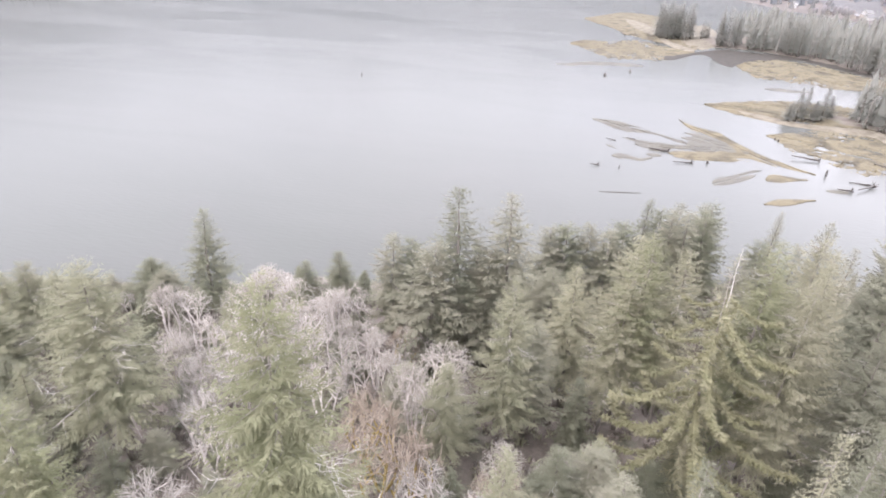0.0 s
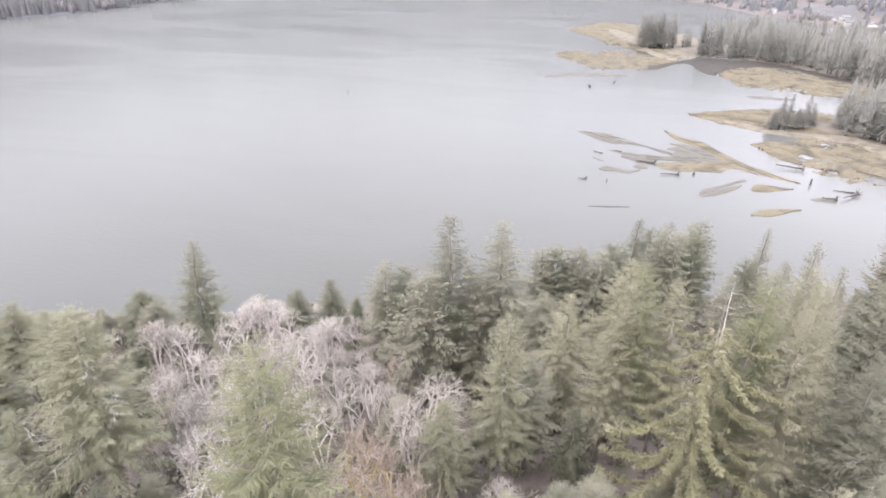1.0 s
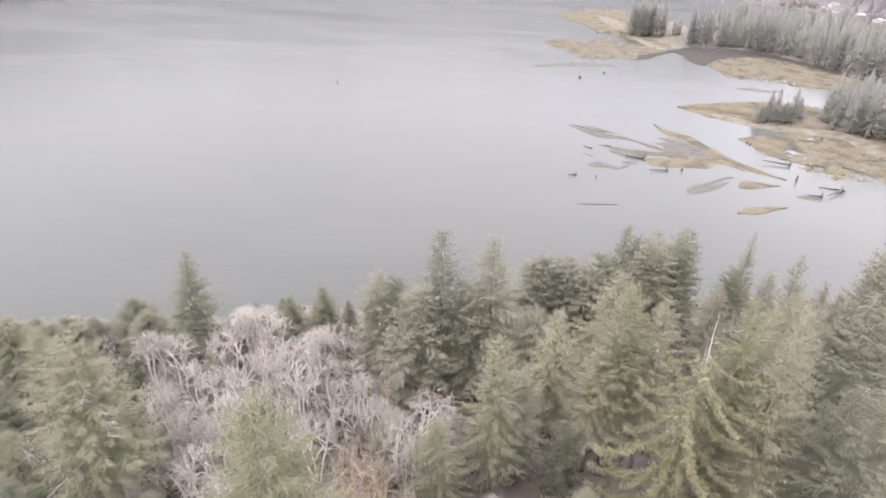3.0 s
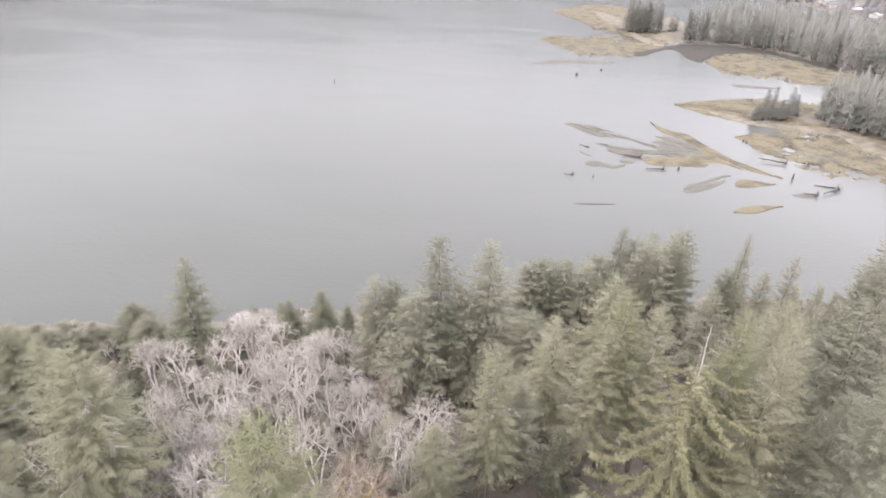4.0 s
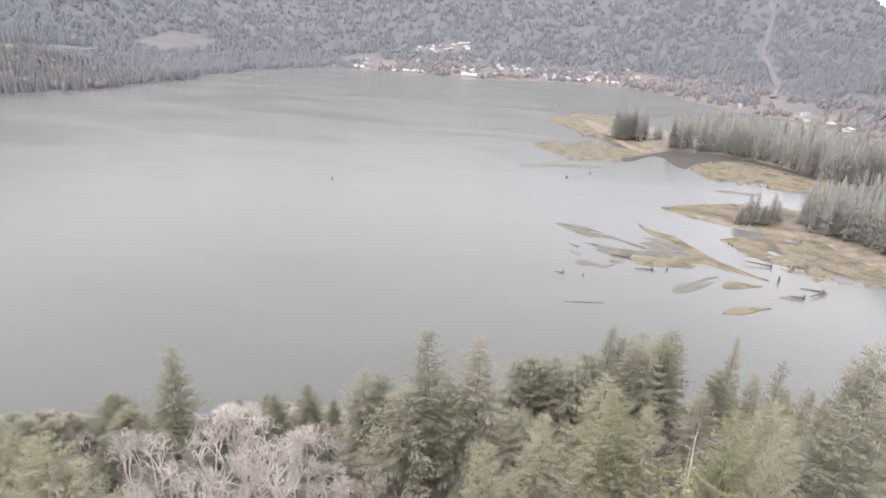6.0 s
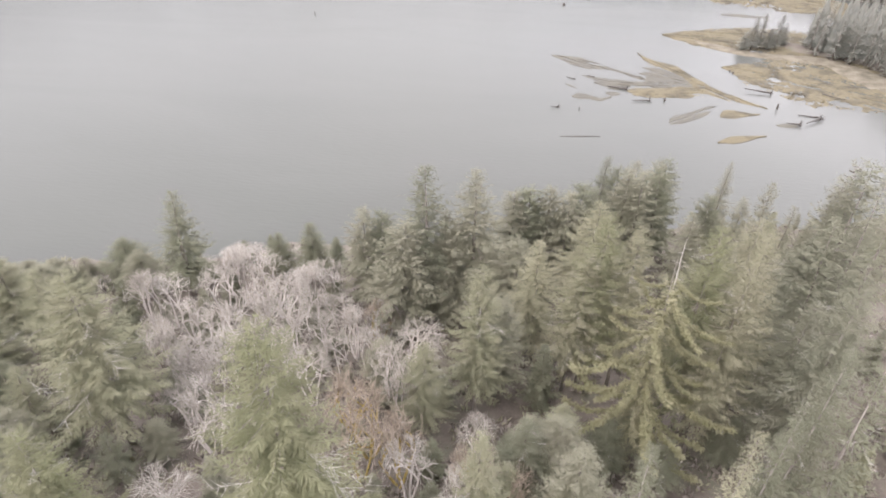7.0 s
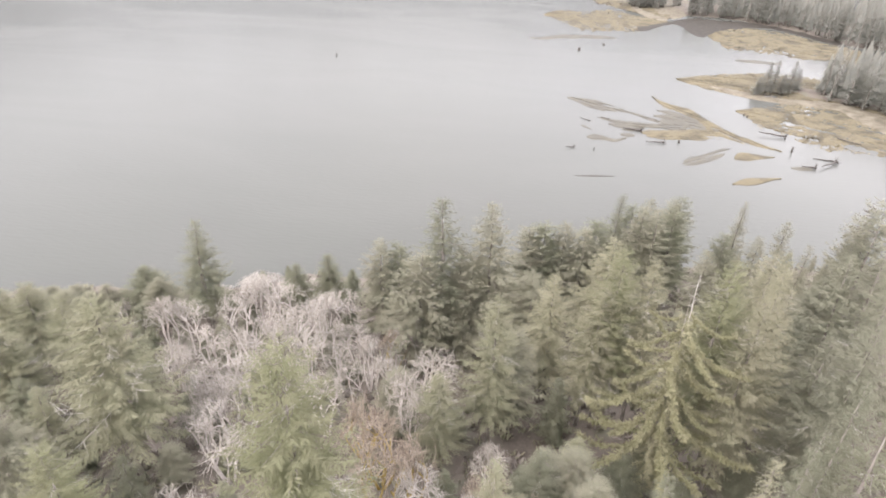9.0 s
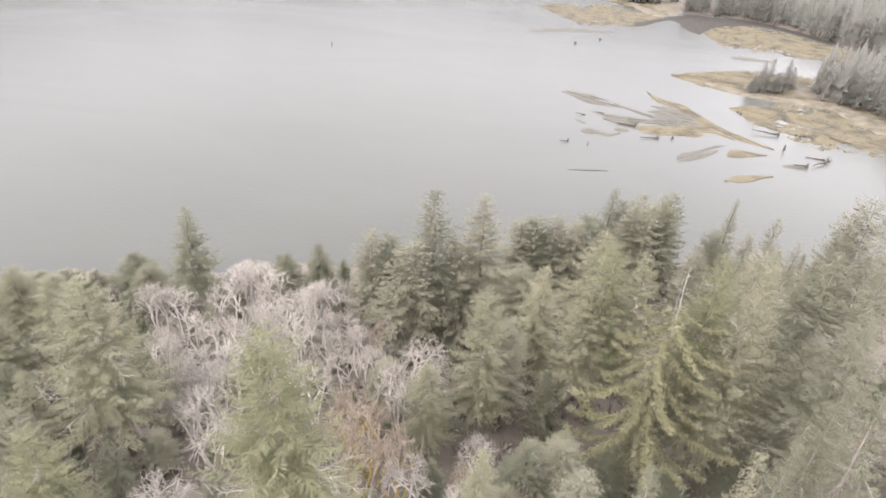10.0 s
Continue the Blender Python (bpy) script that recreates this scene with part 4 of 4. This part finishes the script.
# ---------------------------------------------------------------- young conifers that fill the forest, and trees beside the flight
rng = random.Random(5)
stands = [(x, y) for rows in (SPRUCES_LEFT, SPRUCES_MID, SPRUCES_POINT, SPRUCES_RIGHT, SPRUCES_NEAR, SPRUCES_HOLLOW) for x, y, *_ in rows]
leafless = [(x, y) for x, y, *_ in ALDERS_A + ALDERS_B + ALDERS_SHORE + ALDERS_RUST]
placed = 0
for i in range(6000):
    x, y = rng.uniform(-135, 95), rng.uniform(-45, 150)
    d = float(shore_distance(np.array([x]), np.array([y]))[0])
    seen = y > 18 and -1.25 * y - 12 < x < 0.5 * y + 14
    if d < 4 or (d > 125 and y > 0) or min(math.hypot(x - a, y - b) for a, b in stands) < (4.2 if seen else 7.5):
        continue
    if min(math.hypot(x - a, y - b) for a, b in leafless) < 4.5:
        continue
    h = rng.uniform(7, 13) if seen else rng.uniform(22, 31)
    if seen and d < 16:
        h = rng.uniform(3.5, 6.5)
    kind = rng.choice(("green", "deep", "deep", "dark") if d > 16 else ("green", "deep", "dark"))
    spruce(x, y, h, h * (0.2 if seen else 0.16), kind, MIDDLE[rng.randrange(3)] if seen else FAR[rng.randrange(3)],
           rng.uniform(0, 6.28), "young conifer in the forest understorey" if seen else LABELS[kind], "conifers of the lakeside forest")
    stands.append((x, y))
    placed += 1
    if placed > 120:
        break


rng = random.Random(17)
for i in range(70):
    a, b = leafless[i % len(leafless)]
    x, y = a + rng.uniform(-4, 4), b + rng.uniform(-4, 4)
    if float(shore_distance(np.array([x]), np.array([y]))[0]) < 5:
        continue
    h = rng.uniform(3.5, 7.5)
    spruce(x, y, h, h * 0.27, rng.choice(("deep", "dark", "deep")), LOW[i % 3], rng.uniform(0, 6.28), "young conifer in the forest understorey", "conifers of the lakeside forest")


# ---------------------------------------------------------------- undergrowth
def brush(name, label, material, n, area, size, seed, keep):
    rng = np.random.default_rng(seed)
    xs, ys = rng.uniform(area[0], area[1], n * 12), rng.uniform(area[2], area[3], n * 12)
    ds = shore_distance(xs, ys)
    ok = (ds > keep[0]) & (ds < keep[1])
    xs, ys = xs[ok][:n], ys[ok][:n]
    zs = ground_height(xs, ys)
    V = []
    m = 16
    for x, y, z in zip(xs, ys, zs):
        c = np.array([x, y, z - 0.1])
        sz = rng.uniform(*size)
        b = c + rng.normal(0, 0.35, (m, 3)) * np.array([sz, sz, 0])
        dd = rng.normal(0, 0.6, (m, 3)) + np.array([0, 0, 1.0])
        dd /= np.linalg.norm(dd, axis=1, keepdims=True)
        sd = np.cross(dd, rng.normal(0, 1, (m, 3)))
        sd /= np.linalg.norm(sd, axis=1, keepdims=True)
        ln = sz * rng.uniform(0.6, 1.3, (m, 1))
        w = ln * rng.uniform(0.07, 0.2, (m, 1))
        V.append(np.stack([b, b + dd * ln * 0.6 + sd * w, b + dd * ln, b + dd * ln * 0.6 - sd * w], 1))
    V = np.concatenate(V)
    idx = np.arange(len(V))[:, None] * 4
    me = mesh_from(name, V.reshape(-1, 3), np.concatenate([idx + np.array([[0, 1, 2]]), idx + np.array([[0, 2, 3]])]), material)
    return tagged(new(name, me), label, "undergrowth", kind="stuff")


brush("shrubs", "brown leafless shrubs on the forest floor", SHRUB, 2800, (-110, 80, 15, 160), (0.6, 1.6), 3, (3, 125))
brush("shore_shrubs", "grey-brown leafless shrubs along the lake shore", SHRUB, 700, (-135, 90, 60, 165), (0.4, 1.0), 5, (0.8, 14))
brush("ferns", "low green ferns and salal under the trees", NEEDLES["olive"], 1500, (-135, 90, 15, 160), (0.6, 1.4), 4, (2, 125))


# ---------------------------------------------------------------- conifers of the wooded islands
def far_conifer(x, y, z, h, r, i):
    root = new("island_conifer")
    meshes = (FAR if h > 18 or y > 400 else MIDDLE)[i % 3]
    piece("trunk", meshes[0], root)
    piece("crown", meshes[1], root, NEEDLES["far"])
    root.matrix_world = Matrix.Translation((x, y, z)) @ pose(0, 0, 0, 0, 0, i * 77) @ Matrix.Diagonal((r * 1.45 / 5, r * 1.45 / 5, h / 30, 1))
    tagged(root, "slender dark conifer on the marsh's wooded edge", "tree", "conifers on the wooded islands")


def backing_woods():
    """The inner trees of the wooded islands, too dense to tell apart."""
    rng = np.random.default_rng(18)
    n = 520
    t, deep = rng.random(n), rng.uniform(9, 130, n)
    pts = [along(EDGE if i < 330 else NEAR_EDGE, t[i]) for i in range(n)]
    V, F = [], []
    for i, (x, y) in enumerate(pts):
        x, y = (x + deep[i] * 0.45, y + deep[i]) if i < 330 else (x + deep[i] * 0.8, y + deep[i] * 0.75)
        h, r = (rng.uniform(20, 27), rng.uniform(3, 4.6)) if i < 330 else (rng.uniform(17, 25), rng.uniform(2.8, 4.2))
        for z0, z1, w in ((0.06, 0.45, 1.0), (0.28, 0.65, 0.85), (0.48, 0.82, 0.62), (0.68, 1.0, 0.42)):
            b = len(V)
            V += [(x + r * w * rng.uniform(0.6, 1.2) * math.cos(a), y + r * w * rng.uniform(0.6, 1.2) * math.sin(a), h * (z0 + rng.uniform(-0.04, 0.04))) for a in np.linspace(0, 5.6, 8)]
            V.append((x, y, h * z1))
            F += [(b + q, b + (q + 1) % 8, b + 8) for q in range(8)]
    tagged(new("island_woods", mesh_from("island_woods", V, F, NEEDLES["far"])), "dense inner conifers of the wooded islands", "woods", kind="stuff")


def along(line, t):
    """The point at the fraction t of a line's length."""
    lens = [math.dist(a, b) for a, b in zip(line, line[1:])]
    u = t * sum(lens)
    for (a, b), q in zip(zip(line, line[1:]), lens):
        if u <= q:
            return a[0] + (b[0] - a[0]) * u / q, a[1] + (b[1] - a[1]) * u / q
        u -= q
    return line[-1]


rng = random.Random(9)
EDGE = [(72, 563), (87, 555), (103, 556), (123, 544), (139, 521), (154, 500), (162, 477), (176, 467), (230, 440), (300, 418)]
n = 0
for i in range(200):
    x, y = along(EDGE, rng.random())
    deep = rng.uniform(0, 14) if i < 105 else rng.uniform(10, 150)
    far_conifer(x + deep * 0.45, y + deep, 0.9, rng.uniform(23, 31), rng.uniform(2.9, 4.3), i)
for i in range(40):
    a = rng.uniform(0, 6.28)
    k = math.sqrt(rng.random())
    far_conifer(44 + 16 * k * math.cos(a), 600 + 22 * k * math.sin(a), 0.7, rng.uniform(21, 30), rng.uniform(3.6, 5), i)
for i in range(4):
    far_conifer(66 + i * 2.2, 606 + rng.uniform(-6, 6), 0.7, rng.uniform(12, 17), 3, i)
NEAR_EDGE = [(106, 331), (109, 323), (114, 319), (121, 315), (125, 307), (132, 298), (139, 287), (152, 268)]
for i in range(80):
    x, y = along(NEAR_EDGE, rng.random())
    deep = rng.uniform(0, 8) if i < 34 else rng.uniform(6, 110)
    far_conifer(x + deep * 0.8, y + deep * 0.75, 0.6, rng.uniform(16, 25) + min(deep, 24) * 0.25, rng.uniform(2.6, 3.9), i)
backing_woods()
for i, (x, y, h) in enumerate(((82, 321, 9), (86, 324, 15.5), (89.5, 326, 16.5), (94, 327, 10), (98, 329, 16), (103, 336, 11))):
    far_conifer(x, y, 0.4, h, 2.9, i)


# ---------------------------------------------------------------- far shore: woods, houses, clearing
FIELDS = [(-905, 1265, 42, 135), (-785, 800, 22, 115), (-588, 1590, 62, 60), (-385, 1690, 85, 38), (290, 985, 26, 120)]


def in_field(x, y):
    inside = np.zeros(np.shape(x), bool)
    for cx, cy, rx, ry in FIELDS:
        inside |= ((x - cx) / rx) ** 2 + ((y - cy) / ry) ** 2 < 1
    return inside


def field(cx, cy, rx, ry):
    """An open patch draped over the slope."""
    V, F = [(cx, cy, gz_at(cx, cy) + 2)], []
    n, rings = 36, 6
    for r in range(1, rings + 1):
        for k in range(n):
            a = 2 * math.pi * k / n
            w = r / rings * (1 + (0.16 * math.sin(3 * a + cx) + 0.1 * math.sin(7 * a)) * r / rings)
            x, y = cx + rx * w * math.cos(a), cy + ry * w * math.sin(a)
            V.append((x, y, gz_at(x, y) + (2 if r < rings else 0.2)))
    F += [(0, 1 + k, 1 + (k + 1) % n) for k in range(n)]
    for r in range(rings - 1):
        F += [(1 + r * n + k, 1 + (r + 1) * n + k, 1 + (r + 1) * n + (k + 1) % n, 1 + r * n + (k + 1) % n) for k in range(n)]
    tagged(new("field", mesh_from("field", V, F, CLEARED, True)), "pale open field among the far woods", "field", kind="structure")


for spot in FIELDS:
    field(*spot)


def far_woods(name, label, material, count, near, reach, tall, thin, bare, seed):
    """Distant trees by the thousand, too far to tell apart: a ragged cone each, or a twiggy dome where bare."""
    rng = np.random.default_rng(seed)
    az, dist = np.radians(rng.uniform(-64, 34, count * 8)), near + (reach - near) * rng.random(count * 8) ** 1.5
    x, y = dist * np.sin(az), dist * np.cos(az)
    d, luck = shore_distance(x, y), rng.random(count * 8)
    ok = (d > 5) & (y > 300)
    if bare:
        ok &= (y > 560) & (d < np.where(y > 1000, 260, 130)) & (soft_noise(x, y, 60) > -0.3)
    else:
        ok &= ~((y > 1000) & (x > -560) & (d < 190) & (luck < 0.86))
        ok &= ~((x > 0) & (x < 480) & (d < 150) & (luck < 0.93))
    ok &= ~((np.abs(x - clearing_line(y)) < 11) & (y > 1100))
    ok &= ~in_field(x, y)
    x, y = x[ok][:count], y[ok][:count]
    n = len(x)
    z = ground_height(x, y) - 1
    h, r, a0 = rng.uniform(*tall, n), rng.uniform(*thin, n), rng.uniform(0, 6.28, n)
    if not bare:
        away = np.clip((np.hypot(x, y) - 800) / 400, 0, 1)
        h, r = h * (1.15 - 0.3 * away), r * (0.75 + 0.25 * away)
    rings = ((0.0, 0.55), (0.4, 1.0), (0.8, 0.7)) if bare else ((0.02, 1.0), (0.42, 0.62), (0.7, 0.34))
    V = np.zeros((n, 16, 3))
    for tier, (zz, rr) in enumerate(rings):
        for q in range(5):
            a, w = a0 + 1.2566 * q + tier * 0.6, rr * r * rng.uniform(0.7, 1.25, n)
            V[:, tier * 5 + q] = np.stack([x + w * np.cos(a), y + w * np.sin(a), z + h * (zz + rng.uniform(-0.05, 0.05, n))], 1)
    V[:, 15] = np.stack([x, y, z + h], 1)
    tri = [(t * 5 + q, t * 5 + (q + 1) % 5, t * 5 + 5 + q) for t in range(2) for q in range(5)]
    tri += [(t * 5 + (q + 1) % 5, t * 5 + 5 + (q + 1) % 5, t * 5 + 5 + q) for t in range(2) for q in range(5)]
    tri = np.array(tri + [(10 + q, 10 + (q + 1) % 5, 15) for q in range(5)])
    F = (np.arange(n)[:, None, None] * 16 + tri[None]).reshape(-1, 3)
    tagged(new(name, mesh_from(name, V.reshape(-1, 3), F, material, True)), label, "woods", kind="stuff")


def clearing_line(y):
    return 333 + (y - 1290) * 0.19 + 9 * np.sin(np.asarray(y) * 0.011)


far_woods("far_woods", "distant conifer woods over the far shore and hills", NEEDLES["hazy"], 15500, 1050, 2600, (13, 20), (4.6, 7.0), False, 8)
far_woods("shore_woods", "haze-grey conifers crowding the wooded bank across the lake", NEEDLES["bank"], 5200, 420, 1150, (10, 19), (2.8, 4.6), False, 38)
far_woods("far_bare_woods", "distant pinkish bare woods round the lakeside village", BARE_FAR, 2600, 420, 1900, (7, 13), (2.2, 3.8), True, 28)


def house(x, y, turn, wide, deep, tall, wall, roof_h, sunk=0.5):
    root = new("house")
    w, d = wide / 2, deep / 2
    body = mesh_from("wall", [(-w, -d, 0), (w, -d, 0), (w, d, 0), (-w, d, 0), (-w, -d, tall), (w, -d, tall), (w, d, tall), (-w, d, tall), (-w, 0, tall + roof_h * 0.96), (w, 0, tall + roof_h * 0.96)],
                     [(0, 1, 5, 4), (2, 3, 7, 6), (1, 2, 6, 9, 5), (3, 0, 4, 8, 7)], wall)
    o = 0.5
    t = 0.25
    roof = mesh_from("roof", [(-w - o, -d - o, tall - 0.2), (w + o, -d - o, tall - 0.2), (w + o, 0, tall + roof_h), (-w - o, 0, tall + roof_h), (w + o, d + o, tall - 0.2), (-w - o, d + o, tall - 0.2),
                              (-w - o, -d - o, tall - 0.2 + t), (w + o, -d - o, tall - 0.2 + t), (w + o, 0, tall + roof_h + t), (-w - o, 0, tall + roof_h + t), (w + o, d + o, tall - 0.2 + t), (-w - o, d + o, tall - 0.2 + t)],
                     [(6, 7, 8, 9), (9, 8, 10, 11), (3, 2, 1, 0), (5, 4, 2, 3), (0, 1, 7, 6), (4, 5, 11, 10), (1, 2, 8, 7), (2, 4, 10, 8), (3, 0, 6, 9), (5, 3, 9, 11)], ROOF if wall is not WHITE or wide < 20 else WHITE)
    piece("wall", body, root)
    piece("roof", roof, root)
    root.matrix_world = Matrix.Translation((x, y, gz_at(x, y) - sunk)) @ pose(0, 0, 0, 0, 0, turn)
    return tagged(root, "small distant %s house on the far shore" % ("white" if wall is WHITE else "tan") if wide < 20 else "long low white building by the far shore", "house", "buildings on the far shore")


rng = random.Random(21)
for i in range(84):
    x = rng.uniform(-600, 110) if i % 3 else rng.uniform(-330, 60)
    y = 1398 + rng.uniform(15, 70) + (rng.random() < 0.4) * rng.uniform(40, 200)
    house(x, y, rng.uniform(-25, 25), rng.uniform(7, 13), rng.uniform(6, 9), rng.uniform(2.6, 5), WHITE if rng.random() < 0.6 else BEIGE, rng.uniform(1.5, 3))
for x, y, turn, wide in ((-405, 1430, 4, 40), (-535, 1446, -3, 34), (-262, 1398, 3, 36), (-10, 1412, -8, 30), (52, 1395, -18, 24), (300, 792, 40, 24)):
    house(x, y, turn, wide, 10, 3.4, WHITE, 1.4)
for i in range(12):
    t = i / 12
    house(290 - 100 * t + rng.uniform(10, 60), 800 + 220 * t + rng.uniform(-20, 20), rng.uniform(0, 90), rng.uniform(8, 13), 8, 4, WHITE if rng.random() < 0.6 else BEIGE, 2)


for i in range(16):
    a, k = rng.uniform(0, 6.28), math.sqrt(rng.random())
    house(-385 + 80 * k * math.cos(a), 1690 + 36 * k * math.sin(a), rng.uniform(-30, 30), rng.uniform(8, 13), 8, rng.uniform(3, 5), WHITE if i % 4 else BEIGE, 2, -1.5)


def clearing():
    V, F = [], []
    n = 60
    for i in range(n + 1):
        y = 1130 + i * 22
        c = float(clearing_line(y))
        for s in (-1, -0.3, 0.3, 1):
            x = c + s * (5 + 2 * math.sin(y * 0.03 + s))
            V.append((x, y, gz_at(x, y) + 2.5))
    for i in range(n):
        for j in range(3):
            F.append((i * 4 + j, i * 4 + j + 1, i * 4 + j + 5, i * 4 + j + 4))
    tagged(new("hillside_clearing", mesh_from("hillside_clearing", V, F, CLEARED, True)), "pale cleared strip running up the wooded hillside", "clearing", kind="structure")


clearing()


# ---------------------------------------------------------------- driftwood, stumps and piles
def driftwood(x, y, turn, length, radius, roots=True, tilt=0.0, z=0.25):
    rng = random.Random(int(x * 13 + y))
    root = new("driftwood_log")
    g = Geo()
    k = 7
    g.tube([(length * i / k, 0.15 * math.sin(i * 1.3 + x), 0.05 * math.sin(i * 2.1)) for i in range(k + 1)], [radius * (1 - 0.6 * i / k) for i in range(k + 1)], 7)
    piece("log", g.mesh("log", DRIFT), root)
    if roots:
        g = Geo()
        for q in range(9):
            a = 6.28 * q / 9 + rng.uniform(-0.3, 0.3)
            r = rng.uniform(1.1, 2.2) * (0.6 + radius)
            g.tube([(0.1, 0, 0), (-0.3, 0.5 * r * math.cos(a), 0.5 * r * math.sin(a)), (-0.5 + rng.uniform(-0.4, 0.3), r * math.cos(a), r * math.sin(a) + rng.uniform(-0.2, 0.3))], [radius * 0.6, radius * 0.35, 0.05], 5)
        piece("roots", g.mesh("roots", DRIFT), root, label="splayed root plate")
    root.matrix_world = Matrix.Translation((x, y, z)) @ pose(0, 0, 0, 0, -tilt, turn)
    tagged(root, "grey driftwood log with splayed roots aground in the shallows" if roots else "grey driftwood log aground in the shallows", "log", "driftwood in the shallows")


driftwood(81, 258.5, 172, 9.8, 0.42, True, 3, 0.7)
driftwood(92.5, 233.5, 226, 9.8, 0.4, True, 2, 0.7)
driftwood(83.5, 225.7, 185, 4.5, 0.35, True, 2, 0.7)
driftwood(92.5, 236, 175, 6.8, 0.3, False)
driftwood(24.5, 249.6, 172, 7.1, 0.5, True, 1, 0.4)
driftwood(32.5, 238, 195, 6.8, 0.3, True, 1, 0.4)
driftwood(-1.4, 222.5, 200, 3.0, 0.25, True, 6, 0.3)
driftwood(12, 262, 160, 3.8, 0.25, False)
driftwood(4, 257, 150, 4.5, 0.22, False)
driftwood(101, 262, -35, 9.0, 0.25, False, 0, 0.8)
driftwood(86, 330, -28, 9.0, 0.35, False, 0, 0.9)


def stump(x, y, h, r, label, name="stump"):
    g = Geo()
    g.tube([(0, 0, -1.5), (0.03, 0, 0), (0.06, 0.02, h * 0.6), (0.02 * h, 0.04, h)], [r * 1.25, r * 1.1, r, r * 0.85], 8)
    root = new(name, g.mesh(name, DRIFT))
    root.matrix_world = pose(x, y, 0)
    tagged(root, label, name, "%ss standing in the lake" % name)


for x, y, h, r in ((79.6, 241.8, 2.2, 0.35), (38.4, 239.9, 1.3, 0.4), (-6.7, 396.4, 1.8, 0.8), (8.1, 417, 1.2, 0.7), (6.3, 221.3, 1.5, 0.15), (70, 285, 1.0, 0.3), (71, 283, 1.0, 0.3)):
    stump(x, y, h, r, "dark weathered stump standing in shallow water")
for i in range(8):
    t = i / 7
    stump(-92 + 133 * t, 900 - 40 * t + 6 * math.sin(i * 3), 3.6 + math.sin(i * 2), 0.4, "old wooden pile standing in open water", "pile")
stump(-140, 330, 2.6, 0.2, "thin marker post standing in open water", "post")
